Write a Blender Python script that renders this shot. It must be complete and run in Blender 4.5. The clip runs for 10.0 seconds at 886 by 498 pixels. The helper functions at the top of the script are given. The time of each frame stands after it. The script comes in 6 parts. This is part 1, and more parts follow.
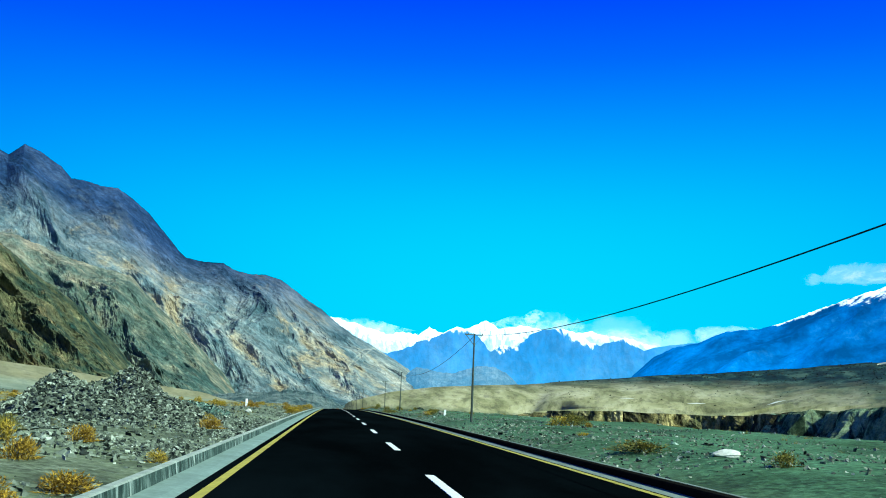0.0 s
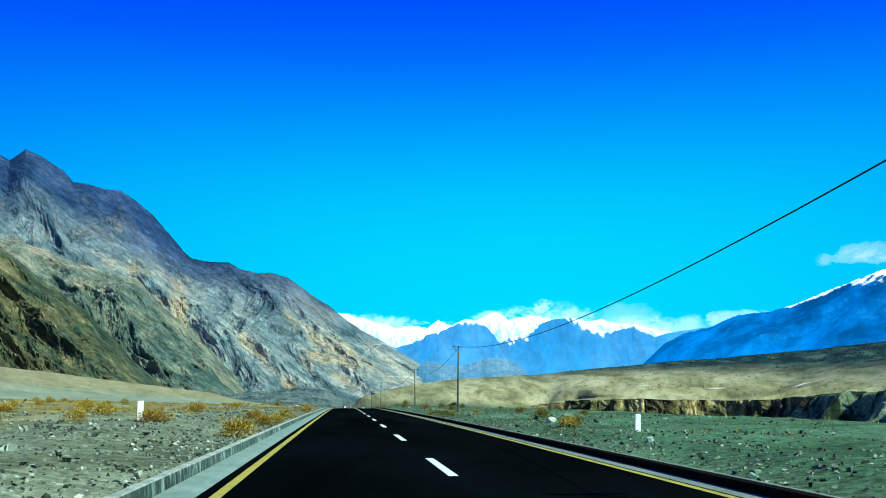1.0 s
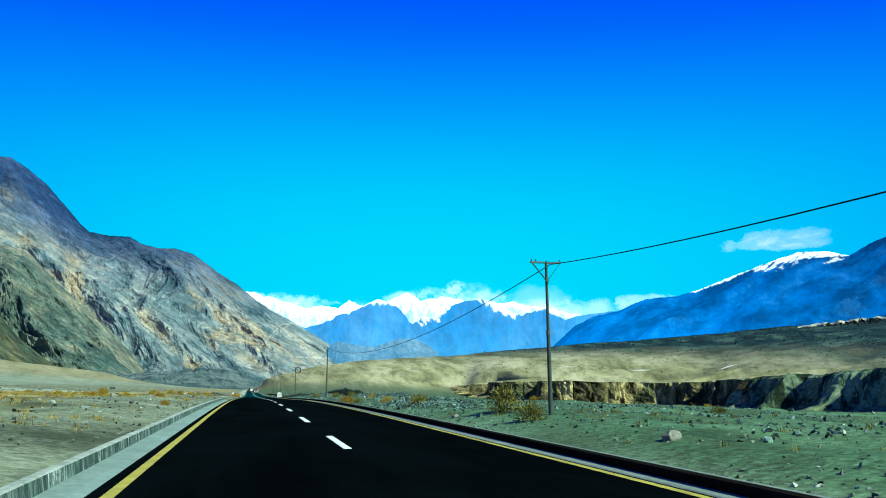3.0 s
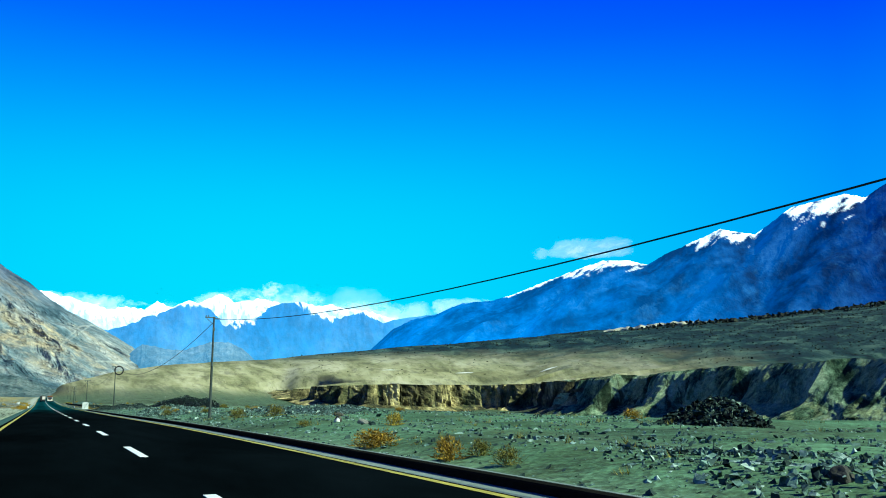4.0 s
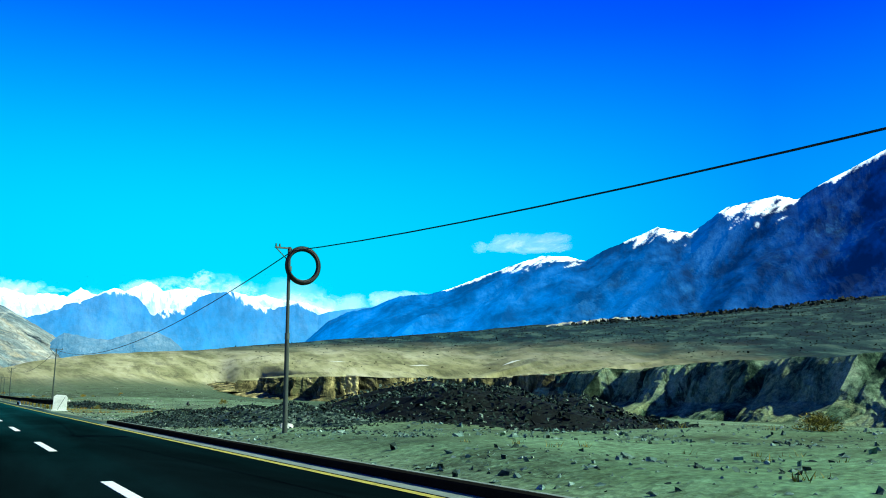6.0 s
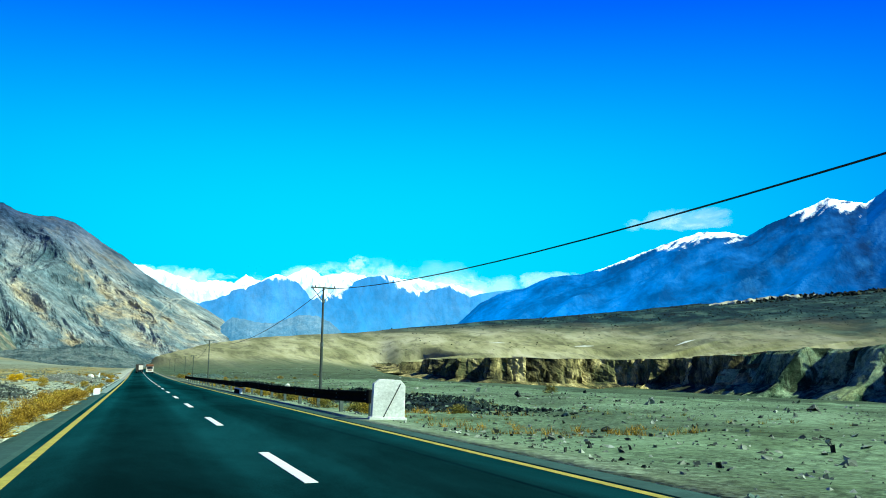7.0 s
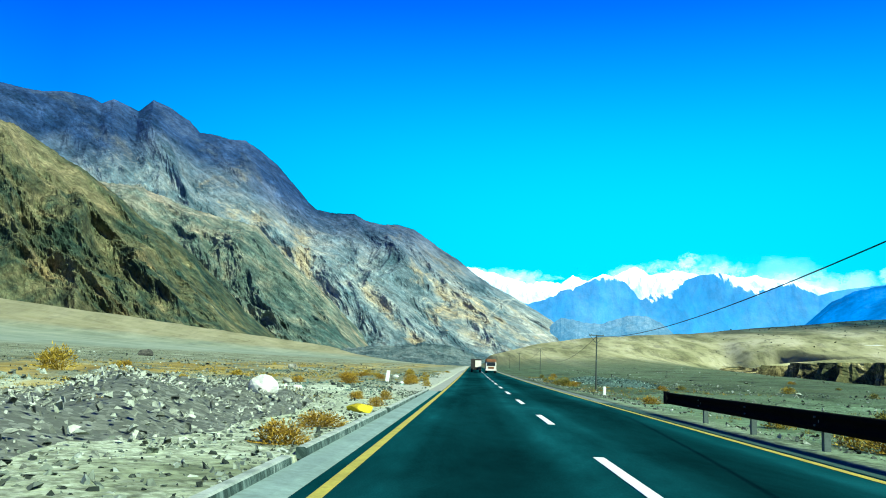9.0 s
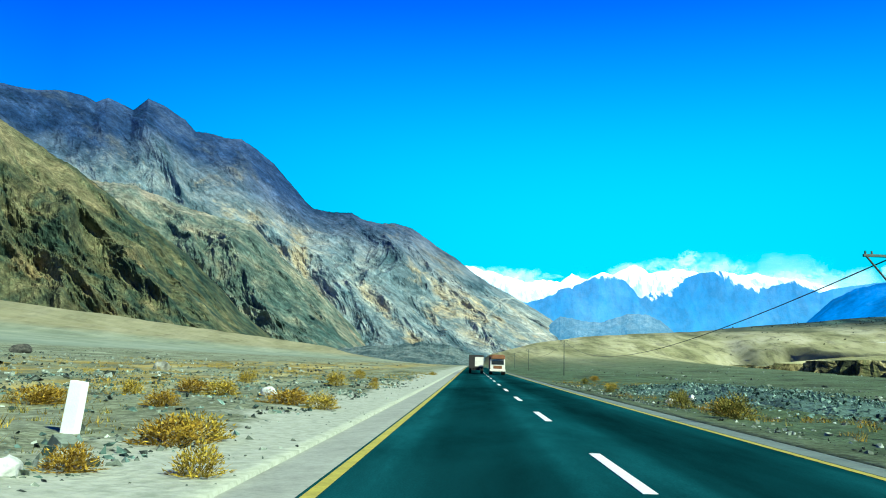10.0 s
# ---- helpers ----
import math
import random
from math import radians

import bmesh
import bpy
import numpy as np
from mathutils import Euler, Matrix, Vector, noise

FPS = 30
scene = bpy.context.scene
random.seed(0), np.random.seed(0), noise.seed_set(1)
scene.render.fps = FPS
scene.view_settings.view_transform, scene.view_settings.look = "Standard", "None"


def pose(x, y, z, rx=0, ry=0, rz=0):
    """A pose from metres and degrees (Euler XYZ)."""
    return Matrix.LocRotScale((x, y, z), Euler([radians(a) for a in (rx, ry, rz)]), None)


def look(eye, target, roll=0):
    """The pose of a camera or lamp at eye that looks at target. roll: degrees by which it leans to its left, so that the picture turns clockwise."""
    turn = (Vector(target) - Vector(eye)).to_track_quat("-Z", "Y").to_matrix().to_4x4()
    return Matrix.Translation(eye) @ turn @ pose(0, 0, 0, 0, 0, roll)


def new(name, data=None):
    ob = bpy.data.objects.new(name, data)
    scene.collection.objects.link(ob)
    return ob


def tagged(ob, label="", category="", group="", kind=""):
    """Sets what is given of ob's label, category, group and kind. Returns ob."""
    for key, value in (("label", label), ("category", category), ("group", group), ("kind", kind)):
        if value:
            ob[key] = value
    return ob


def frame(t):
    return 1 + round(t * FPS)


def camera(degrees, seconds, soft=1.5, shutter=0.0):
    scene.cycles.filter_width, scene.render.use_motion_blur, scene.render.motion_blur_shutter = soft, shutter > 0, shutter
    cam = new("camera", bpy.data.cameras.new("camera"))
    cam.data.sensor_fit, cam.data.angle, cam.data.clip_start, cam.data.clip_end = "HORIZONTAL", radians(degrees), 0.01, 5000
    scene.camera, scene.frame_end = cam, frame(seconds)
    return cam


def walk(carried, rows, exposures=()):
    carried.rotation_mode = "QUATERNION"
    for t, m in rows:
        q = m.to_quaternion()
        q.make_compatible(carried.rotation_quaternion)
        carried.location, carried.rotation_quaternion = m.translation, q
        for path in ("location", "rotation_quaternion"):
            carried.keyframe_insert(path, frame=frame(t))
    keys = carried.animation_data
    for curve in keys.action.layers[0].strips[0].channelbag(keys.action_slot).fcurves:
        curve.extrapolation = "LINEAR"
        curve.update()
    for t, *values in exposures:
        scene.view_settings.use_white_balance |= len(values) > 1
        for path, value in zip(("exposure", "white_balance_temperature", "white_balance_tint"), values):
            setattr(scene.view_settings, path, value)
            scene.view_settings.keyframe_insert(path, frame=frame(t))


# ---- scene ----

# ================= the way of the road =================
# slope of the carriageway, by distance along it
SLOPE_Y = [-400, -60, 30, 80, 130, 180, 240, 320, 420, 800, 1000, 6000]
SLOPE = [0.0, .0171, .0168, .0121, .0095, -.0054, -.0036, -.0006, .0061, .0031, .002, .0]
_sy = np.linspace(-400, 6000, 6401)
_sl = np.interp(_sy, SLOPE_Y, SLOPE)
_sz = np.r_[0, np.cumsum((_sl[1:] + _sl[:-1]) / 2)]
_sz = _sz - np.interp(380, _sy, _sz)


def road_z(y):
    """Height of the carriageway at a distance along it."""
    return np.interp(y, _sy, _sz)


# ================= camera =================
cam = camera(55.5, 10.0, 1.0)
EYE = 1.04
PATH = [  # seconds, x, y, yaw, pitch, lean
    (0, -1.42, 0.00, -6.95, 11.35, -2.15),
    (0.5, -1.44, 17.24, -6.89, 11.27, -1.73),
    (1, -1.45, 34.51, -6.57, 10.89, -0.35),
    (1.5, -1.47, 52.03, -7.03, 10.26, -0.97),
    (2, -1.48, 69.64, -7.28, 10.18, -1.72),
    (2.2, -1.48, 76.84, -7.78, 10.10, -1.62),
    (3.3, -1.56, 116.43, -17.69, 9.36, -0.08),
    (3.5, -1.57, 123.50, -21.94, 9.48, 0.17),
    (4, -1.61, 140.91, -25.25, 9.97, 0.27),
    (4.5, -1.64, 158.44, -27.72, 10.08, 0.16),
    (5, -1.68, 176.31, -30.38, 10.28, 0.27),
    (5.2, -1.68, 183.57, -30.83, 10.28, 0.20),
    (6.3, -1.63, 223.47, -28.43, 9.23, -0.77),
    (6.5, -1.62, 230.70, -25.95, 9.16, -1.00),
    (7, -1.60, 248.74, -19.78, 8.31, -0.35),
    (7.5, -1.58, 266.85, -14.28, 8.12, -1.71),
    (8, -1.57, 285.30, -7.75, 8.01, -3.62),
    (8.5, -1.55, 304.20, 0.41, 7.66, -3.87),
    (9, -1.53, 323.04, 2.21, 8.01, -1.73),
    (9.5, -1.52, 341.47, 2.45, 8.06, -1.67),
    (10, -1.50, 359.68, 2.09, 7.99, -1.47),
]
walk(cam, [(t, pose(x, y, EYE + float(road_z(y)), 90 + pitch, 0, yaw) @ pose(0, 0, 0, 0, 0, -lean))
           for t, x, y, yaw, pitch, lean in PATH],
     exposures=[(0, -.10, 5850, -12.0), (2, -.10, 5900, -12.0), (4, -.06, 6020, -12.0), (5, .16, 6080, -12.0), (6.5, -.05, 6200, -12.0), (7, 0, 6200, -12.0), (7.5, -.08, 6200, -12.0), (8, 0, 6200, -12.0), (8.5, -.04, 6200, -12.0), (9.1, .18, 6200, -12.0), (10, .08, 6200, -12.0)])

# ================= sky and sun =================
SUN_AZ, SUN_EL = 134.0, 38.0  # degrees clockwise from straight ahead; above the horizon
world = bpy.data.worlds.new("world")
scene.world = world
world.use_nodes = True
wt = world.node_tree
wt.nodes.clear()


def wn(kind, **kw):
    n = wt.nodes.new(kind)
    for k, v in kw.items():
        setattr(n, k, v)
    return n


w_out, w_bg = wn("ShaderNodeOutputWorld"), wn("ShaderNodeBackground")
w_sky = wn("ShaderNodeTexSky", sky_type="NISHITA", sun_disc=False)
w_sky.sun_elevation, w_sky.sun_rotation = radians(SUN_EL), radians(SUN_AZ)
w_sky.altitude, w_sky.air_density, w_sky.dust_density, w_sky.ozone_density = 1400, 1.0, 0.2, 3.0
w_co, w_sep = wn("ShaderNodeTexCoord"), wn("ShaderNodeSeparateXYZ")
w_asin = wn("ShaderNodeMath", operation="ARCSINE")
w_map = wn("ShaderNodeMapRange")
w_map.inputs["From Min"].default_value, w_map.inputs["From Max"].default_value = 0.0, math.pi / 2
w_ramp = wn("ShaderNodeValToRGB")
w_ramp.color_ramp.interpolation = "B_SPLINE"
SKY = [(0, (.06, .58, 1.2)), (5, (.02, .62, 1.2)), (9, (.0, .62, 1.2)), (14, (.0, .52, 1.2)), (19, (.0, .29, 1.2)),
       (24, (.0, .115, 1.2)), (31, (.0, .012, 1.0)), (40, (.0, .008, .25)), (55, (.0, .004, .06)), (90, (.0, .003, .02))]
while len(w_ramp.color_ramp.elements) < len(SKY):
    w_ramp.color_ramp.elements.new(0.5)
for e, (deg, c) in zip(w_ramp.color_ramp.elements, SKY):
    e.position, e.color = deg / 90, (*c, 1)
w_dim = wn("ShaderNodeMix", data_type="RGBA", blend_type="MULTIPLY")
w_dim.inputs["Factor"].default_value = 1
w_dim.inputs[7].default_value = (0.0015, 0.004, 0.006, 1)
w_add = wn("ShaderNodeMix", data_type="RGBA", blend_type="ADD")
w_add.inputs["Factor"].default_value = 1
wt.links.new(w_co.outputs["Generated"], w_sep.inputs[0])
wt.links.new(w_sep.outputs["Z"], w_asin.inputs[0])
wt.links.new(w_asin.outputs[0], w_map.inputs["Value"])
wt.links.new(w_map.outputs[0], w_ramp.inputs[0])
wt.links.new(w_sky.outputs[0], w_dim.inputs[6])
# the sky is palest over the open valley ahead and deepens to both sides
w_flat, w_norm, w_dot = wn("ShaderNodeVectorMath", operation="MULTIPLY"), wn("ShaderNodeVectorMath", operation="NORMALIZE"), wn("ShaderNodeVectorMath", operation="DOT_PRODUCT")
w_flat.inputs[1].default_value, w_dot.inputs[1].default_value = (1, 1, 0), (math.sin(radians(12)), math.cos(radians(12)), 0)
w_side = wn("ShaderNodeMapRange")
w_side.inputs["From Min"].default_value, w_side.inputs["From Max"].default_value = .77, 1.0
w_tint = wn("ShaderNodeMix", data_type="RGBA")
w_tint.inputs[6].default_value, w_tint.inputs[7].default_value = (.7, .56, .98, 1), (1.0, 1.14, 1.0, 1)
w_deep = wn("ShaderNodeMix", data_type="RGBA", blend_type="MULTIPLY")
w_deep.inputs["Factor"].default_value = 1
wt.links.new(w_co.outputs["Generated"], w_flat.inputs[0])
wt.links.new(w_flat.outputs[0], w_norm.inputs[0])
wt.links.new(w_norm.outputs[0], w_dot.inputs[0])
wt.links.new(w_dot.outputs["Value"], w_side.inputs["Value"])
wt.links.new(w_side.outputs[0], w_tint.inputs[0])
wt.links.new(w_ramp.outputs[0], w_deep.inputs[6])
wt.links.new(w_tint.outputs[2], w_deep.inputs[7])
wt.links.new(w_deep.outputs[2], w_add.inputs[6])
wt.links.new(w_dim.outputs[2], w_add.inputs[7])
wt.links.new(w_add.outputs[2], w_bg.inputs["Color"])
w_bg.inputs["Strength"].default_value = 1.0
wt.links.new(w_bg.outputs[0], w_out.inputs[0])

sun = new("sun", bpy.data.lights.new("sun", "SUN"))
sun.data.energy, sun.data.angle, sun.data.color = 7.8, radians(0.6), (0.95, 0.98, 0.80)
_s = Vector((math.sin(radians(SUN_AZ)) * math.cos(radians(SUN_EL)), math.cos(radians(SUN_AZ)) * math.cos(radians(SUN_EL)),
             math.sin(radians(SUN_EL))))
sun.matrix_world = look(_s * 50, (0, 0, 0))


# ================= materials =================
class Mat:
    """A small builder for node materials."""

    def __init__(self, name, rough=0.9, metal=0.0, spec=0.3):
        self.m = bpy.data.materials.new(name)
        self.m.use_nodes = True
        self.t = self.m.node_tree
        self.b = self.t.nodes["Principled BSDF"]
        self.b.inputs["Roughness"].default_value = rough
        self.b.inputs["Metallic"].default_value = metal
        self.b.inputs["Specular IOR Level"].default_value = spec
        self._co = None

    def node(self, kind, **kw):
        n = self.t.nodes.new(kind)
        for k, v in kw.items():
            setattr(n, k, v)
        return n

    def link(self, a, b):
        self.t.links.new(a, b)

    def co(self, scale=(1, 1, 1), rot=(0, 0, 0), world_space=True):
        if world_space:
            src = self.node("ShaderNodeNewGeometry").outputs["Position"]
        else:
            src = self.node("ShaderNodeTexCoord").outputs["Object"]
        m = self.node("ShaderNodeMapping")
        m.inputs["Scale"].default_value, m.inputs["Rotation"].default_value = scale, [radians(a) for a in rot]
        self.link(src, m.inputs[0])
        return m.outputs[0]

    def noise(self, scale, detail=5, rough=0.6, vec=None, distort=0.0):
        n = self.node("ShaderNodeTexNoise")
        n.inputs["Scale"].default_value, n.inputs["Detail"].default_value = scale, detail
        n.inputs["Roughness"].default_value, n.inputs["Distortion"].default_value = rough, distort
        self.link(vec if vec is not None else self.co(), n.inputs["Vector"])
        return n.outputs["Fac"]

    def ramp(self, fac, stops, smooth="LINEAR"):
        r = self.node("ShaderNodeValToRGB")
        r.color_ramp.interpolation = smooth
        while len(r.color_ramp.elements) < len(stops):
            r.color_ramp.elements.new(0.5)
        for e, (p, c) in zip(r.color_ramp.elements, stops):
            e.position = p
            e.color = (*c, 1) if isinstance(c, tuple) else (c, c, c, 1)
        self.link(fac, r.inputs[0])
        return r.outputs[0]

    def mix(self, fac, a, b, blend="MIX"):
        n = self.node("ShaderNodeMix", data_type="RGBA", blend_type=blend)
        for v, i in ((fac, 0), (a, 6), (b, 7)):
            if isinstance(v, (int, float)):
                n.inputs[i].default_value = v
            elif isinstance(v, tuple):
                n.inputs[i].default_value = (*v, 1)
            else:
                self.link(v, n.inputs[i])
        return n.outputs[2]

    def bump(self, height, strength=0.5, distance=0.05):
        n = self.node("ShaderNodeBump")
        n.inputs["Strength"].default_value, n.inputs["Distance"].default_value = strength, distance
        self.link(height, n.inputs["Height"])
        self.link(n.outputs[0], self.b.inputs["Normal"])

    def color(self, c):
        if isinstance(c, tuple):
            self.b.inputs["Base Color"].default_value = (*c, 1)
        else:
            self.link(c, self.b.inputs["Base Color"])
        return self

    def done(self):
        return self.m


def mat_plain(name, c, rough=0.7, metal=0.0, var=0.25, scale=6.0, bump=0.0, spec=.3):
    """A nearly plain surface with soft stains at two scales."""
    m = Mat(name, rough, metal, spec)
    v = m.co(world_space=False)
    n1, n2 = m.noise(scale, 6, 0.65, v), m.noise(scale * 9, 4, 0.6, v)
    lo, hi = tuple(x * (1 - var) for x in c), tuple(min(1, x * (1 + var * .5)) for x in c)
    c1 = m.ramp(n1, [(0.3, lo), (0.7, hi)])
    m.color(m.mix(0.35, c1, m.ramp(n2, [(0.35, lo), (0.65, hi)])))
    if bump:
        m.bump(n2, bump, 0.02)
    return m.done()


def mat_ground():
    """Pale river gravel and silt, tan on the far terraces."""
    m = Mat("gravel_plain", 0.95, 0, 0.15)
    p = m.co()
    big, mid, fine = m.noise(0.012, 6, .6, p), m.noise(0.16, 7, .65, p), m.noise(5.0, 6, .7, p)
    vor = m.node("ShaderNodeTexVoronoi")
    vor.inputs["Scale"].default_value = 9.0
    m.link(p, vor.inputs["Vector"])
    base = m.ramp(mid, [(.36, (.07, .085, .05)), (.43, (.17, .195, .12)), (.50, (.30, .335, .235)), (.57, (.40, .44, .33)), (.65, (.54, .58, .47))])
    vor2 = m.node("ShaderNodeTexVoronoi")
    vor2.inputs["Scale"].default_value = 22.0
    m.link(m.co((1, 1.2, 1)), vor2.inputs["Vector"])
    tone = [(.12, (.02, .026, .02)), (.34, (.12, .135, .10)), (.6, (.34, .37, .29)), (.86, (.60, .63, .55))]
    stones = m.mix(.5, m.ramp(vor.outputs["Color"], tone), m.ramp(vor2.outputs["Color"], tone))
    near = m.mix(m.ramp(m.noise(.22, 6, .7, p), [(.40, .05), (.56, .55)]), base, stones)
    near = m.mix(.42, near, m.ramp(fine, [(.35, .25), (.5, .95), (.65, 1.3)]), "MULTIPLY")
    speck = m.ramp(m.noise(5.0, 6, .72, p), [(.38, .30), (.46, .75), (.54, 1.0), (.64, 1.4)])
    near = m.mix(m.ramp(m.noise(.5, 5, .7, p), [(.36, .2), (.56, .65)]), near, m.mix(1.0, near, speck, "MULTIPLY"))
    gold = m.ramp(m.noise(.19, 7, .72, m.co((1, .6, 1))), [(.44, .0), (.56, .85)])
    # noise drawn out away from the road, to fit the camera's low view
    fs = m.node("ShaderNodeSeparateXYZ")
    m.link(m.node("ShaderNodeNewGeometry").outputs["Position"], fs.inputs[0])
    fy_, fa, fb, fr = [m.node("ShaderNodeMath", operation=o) for o in ("SUBTRACT", "ARCTAN2", "MULTIPLY", "MULTIPLY")]
    m.link(fs.outputs["Y"], fy_.inputs[0])
    fy_.inputs[1].default_value = 60.0
    m.link(fs.outputs["X"], fa.inputs[0])
    m.link(fy_.outputs[0], fa.inputs[1])
    m.link(fa.outputs[0], fb.inputs[0])
    fb.inputs[1].default_value = 1500.0
    vl = m.node("ShaderNodeVectorMath", operation="LENGTH")
    m.link(fs.outputs[0], vl.inputs[0])
    m.link(vl.outputs["Value"], fr.inputs[0])
    fr.inputs[1].default_value = .17
    radial_co = m.node("ShaderNodeCombineXYZ")
    m.link(fb.outputs[0], radial_co.inputs[0])
    m.link(fr.outputs[0], radial_co.inputs[1])
    fc = radial_co.outputs[0]
    tan = m.ramp(m.noise(0.016, 8, .68, fc, .4), [(.38, (.16, .155, .06)), (.46, (.33, .315, .145)), (.54, (.48, .445, .24)), (.62, (.62, .57, .36))])
    scrub = m.ramp(big, [(.40, (.09, .10, .045)), (.62, (.33, .29, .15))])
    tan = m.mix(.25, tan, scrub)
    dots = m.ramp(m.noise(.06, 8, .74, fc), [(.50, 1.0), (.55, .55), (.60, .14)])
    tan = m.mix(.5, tan, dots, "MULTIPLY")
    sep = m.node("ShaderNodeSeparateXYZ")
    m.link(m.node("ShaderNodeNewGeometry").outputs["Position"], sep.inputs[0])
    rng = m.node("ShaderNodeMapRange", interpolation_type="SMOOTHSTEP")
    rng.inputs["From Min"].default_value, rng.inputs["From Max"].default_value = -2.0, 16.0
    m.link(sep.outputs["Z"], rng.inputs["Value"])
    dark = m.node("ShaderNodeMapRange", interpolation_type="SMOOTHSTEP")
    dark.inputs["From Min"].default_value, dark.inputs["From Max"].default_value = 150.0, 258.0
    ya = m.node("ShaderNodeMath", operation="SUBTRACT")
    m.link(sep.outputs["Y"], ya.inputs[0])
    ya.inputs[1].default_value = 175.0
    yb = m.node("ShaderNodeMath", operation="MAXIMUM")
    m.link(ya.outputs[0], yb.inputs[0])
    yb.inputs[1].default_value = 60.0
    yc = m.node("ShaderNodeMath", operation="DIVIDE")
    m.link(sep.outputs["X"], yc.inputs[0])
    m.link(yb.outputs[0], yc.inputs[1])
    yd = m.node("ShaderNodeMath", operation="MULTIPLY_ADD")
    m.link(yc.outputs[0], yd.inputs[0])
    yd.inputs[1].default_value = 150.0
    ye = m.node("ShaderNodeMath", operation="MULTIPLY_ADD")  # ragged edge of the brush
    m.link(m.noise(.012, 6, .7, p), ye.inputs[0])
    ye.inputs[1].default_value = 90.0
    m.link(yd.outputs[0], ye.inputs[2])
    m.link(sep.outputs["Z"], yd.inputs[2])
    m.link(ye.outputs[0], dark.inputs["Value"])
    brush = m.ramp(m.noise(0.022, 9, .72, fc, .5), [(.40, (.001, .009, .009)), (.47, (.004, .020, .018)), (.53, (.014, .040, .033)), (.60, (.06, .10, .072))])
    far = m.mix(dark.outputs[0], tan, brush)
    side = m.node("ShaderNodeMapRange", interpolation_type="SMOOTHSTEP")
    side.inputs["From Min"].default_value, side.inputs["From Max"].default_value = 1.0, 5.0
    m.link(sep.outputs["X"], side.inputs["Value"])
    slate = m.mix(1.0, near, (.40, .73, .55), "MULTIPLY")  # darker and greener on that side, lens-edge dimming put into the colour
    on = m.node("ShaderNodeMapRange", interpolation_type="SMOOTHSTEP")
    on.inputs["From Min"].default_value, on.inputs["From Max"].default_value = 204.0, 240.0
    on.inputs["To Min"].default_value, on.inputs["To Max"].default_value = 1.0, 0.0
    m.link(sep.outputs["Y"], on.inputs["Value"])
    silt = m.mix(1.0, near, (.35, .48, .37), "MULTIPLY")  # and an olive tint beyond it
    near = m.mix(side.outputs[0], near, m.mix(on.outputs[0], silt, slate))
    tone_y = m.node("ShaderNodeMath", operation="MULTIPLY_ADD")  # darker broken stone on the first and last stretches
    m.link(m.noise(.09, 6, .7, p), tone_y.inputs[0])
    tone_y.inputs[1].default_value = 26.0
    m.link(sep.outputs["Y"], tone_y.inputs[2])
    steps = m.node("ShaderNodeMapRange")
    steps.inputs["From Min"].default_value, steps.inputs["From Max"].default_value = 0.0, 500.0
    m.link(tone_y.outputs[0], steps.inputs["Value"])
    near = m.mix(1.0, near, m.ramp(steps.outputs[0], [(0, (.56, .60, .52)), (.42, (.60, .64, .56)), (.55, (1.26, 1.27, 1.2)), (.735, (1.26, 1.27, 1.2)), (.77, (.58, .58, .48)), (1.0, (.7, .7, .6))]), "MULTIPLY")
    sx = m.node("ShaderNodeMath", operation="MULTIPLY_ADD")  # a strip of pale sand beside the last stretch
    m.link(m.noise(.45, 6, .7, p), sx.inputs[0])
    sx.inputs[1].default_value = 5.0
    m.link(sep.outputs["X"], sx.inputs[2])
    sand = []
    for src, lo, hi in ((sx.outputs[0], -3.2, -2.4), (sep.outputs["Y"], 350.0, 362.0), (sep.outputs["X"], 0.0, -1.0)):
        r_ = m.node("ShaderNodeMapRange", interpolation_type="SMOOTHSTEP")
        r_.inputs["From Min"].default_value, r_.inputs["From Max"].default_value = min(lo, hi), max(lo, hi)
        if hi < lo:
            r_.inputs["To Min"].default_value, r_.inputs["To Max"].default_value = 1.0, 0.0
        m.link(src, r_.inputs["Value"])
        sand.append(r_.outputs[0])
    s1 = m.node("ShaderNodeMath", operation="MULTIPLY")
    m.link(sand[0], s1.inputs[0])
    m.link(sand[1], s1.inputs[1])
    s2 = m.node("ShaderNodeMath", operation="MULTIPLY")
    m.link(s1.outputs[0], s2.inputs[0])
    m.link(sand[2], s2.inputs[1])
    near = m.mix(s2.outputs[0], near, m.ramp(fine, [(.36, (.28, .30, .235)), (.6, (.42, .43, .355))]))
    # dry grass on the stony plain, and the smooth gravel fan beyond it
    mult = [(-38.0, -30.0), (-8.0, -13.0), (-125.0, -85.0)]
    band = []
    for lo, hi in mult:
        r_ = m.node("ShaderNodeMapRange", interpolation_type="SMOOTHSTEP")
        r_.inputs["From Min"].default_value, r_.inputs["From Max"].default_value = min(lo, hi), max(lo, hi)
        if hi < lo or lo == -125.0:
            r_.inputs["To Min"].default_value, r_.inputs["To Max"].default_value = 1.0, 0.0
        m.link(sep.outputs["X"], r_.inputs["Value"])
        band.append(r_.outputs[0])
    g1 = m.node("ShaderNodeMath", operation="MULTIPLY")
    m.link(band[0], g1.inputs[0])
    m.link(band[1], g1.inputs[1])
    g2 = m.node("ShaderNodeMath", operation="MULTIPLY")
    m.link(g1.outputs[0], g2.inputs[0])
    m.link(gold, g2.inputs[1])
    near = m.mix(g2.outputs[0], near, m.ramp(mid, [(.35, (.14, .10, .02)), (.5, (.34, .24, .045)), (.65, (.44, .38, .16))]))
    up = m.node("ShaderNodeMapRange", interpolation_type="SMOOTHSTEP")
    up.inputs["From Min"].default_value, up.inputs["From Max"].default_value = 14.0, 24.0
    m.link(sep.outputs["Z"], up.inputs["Value"])
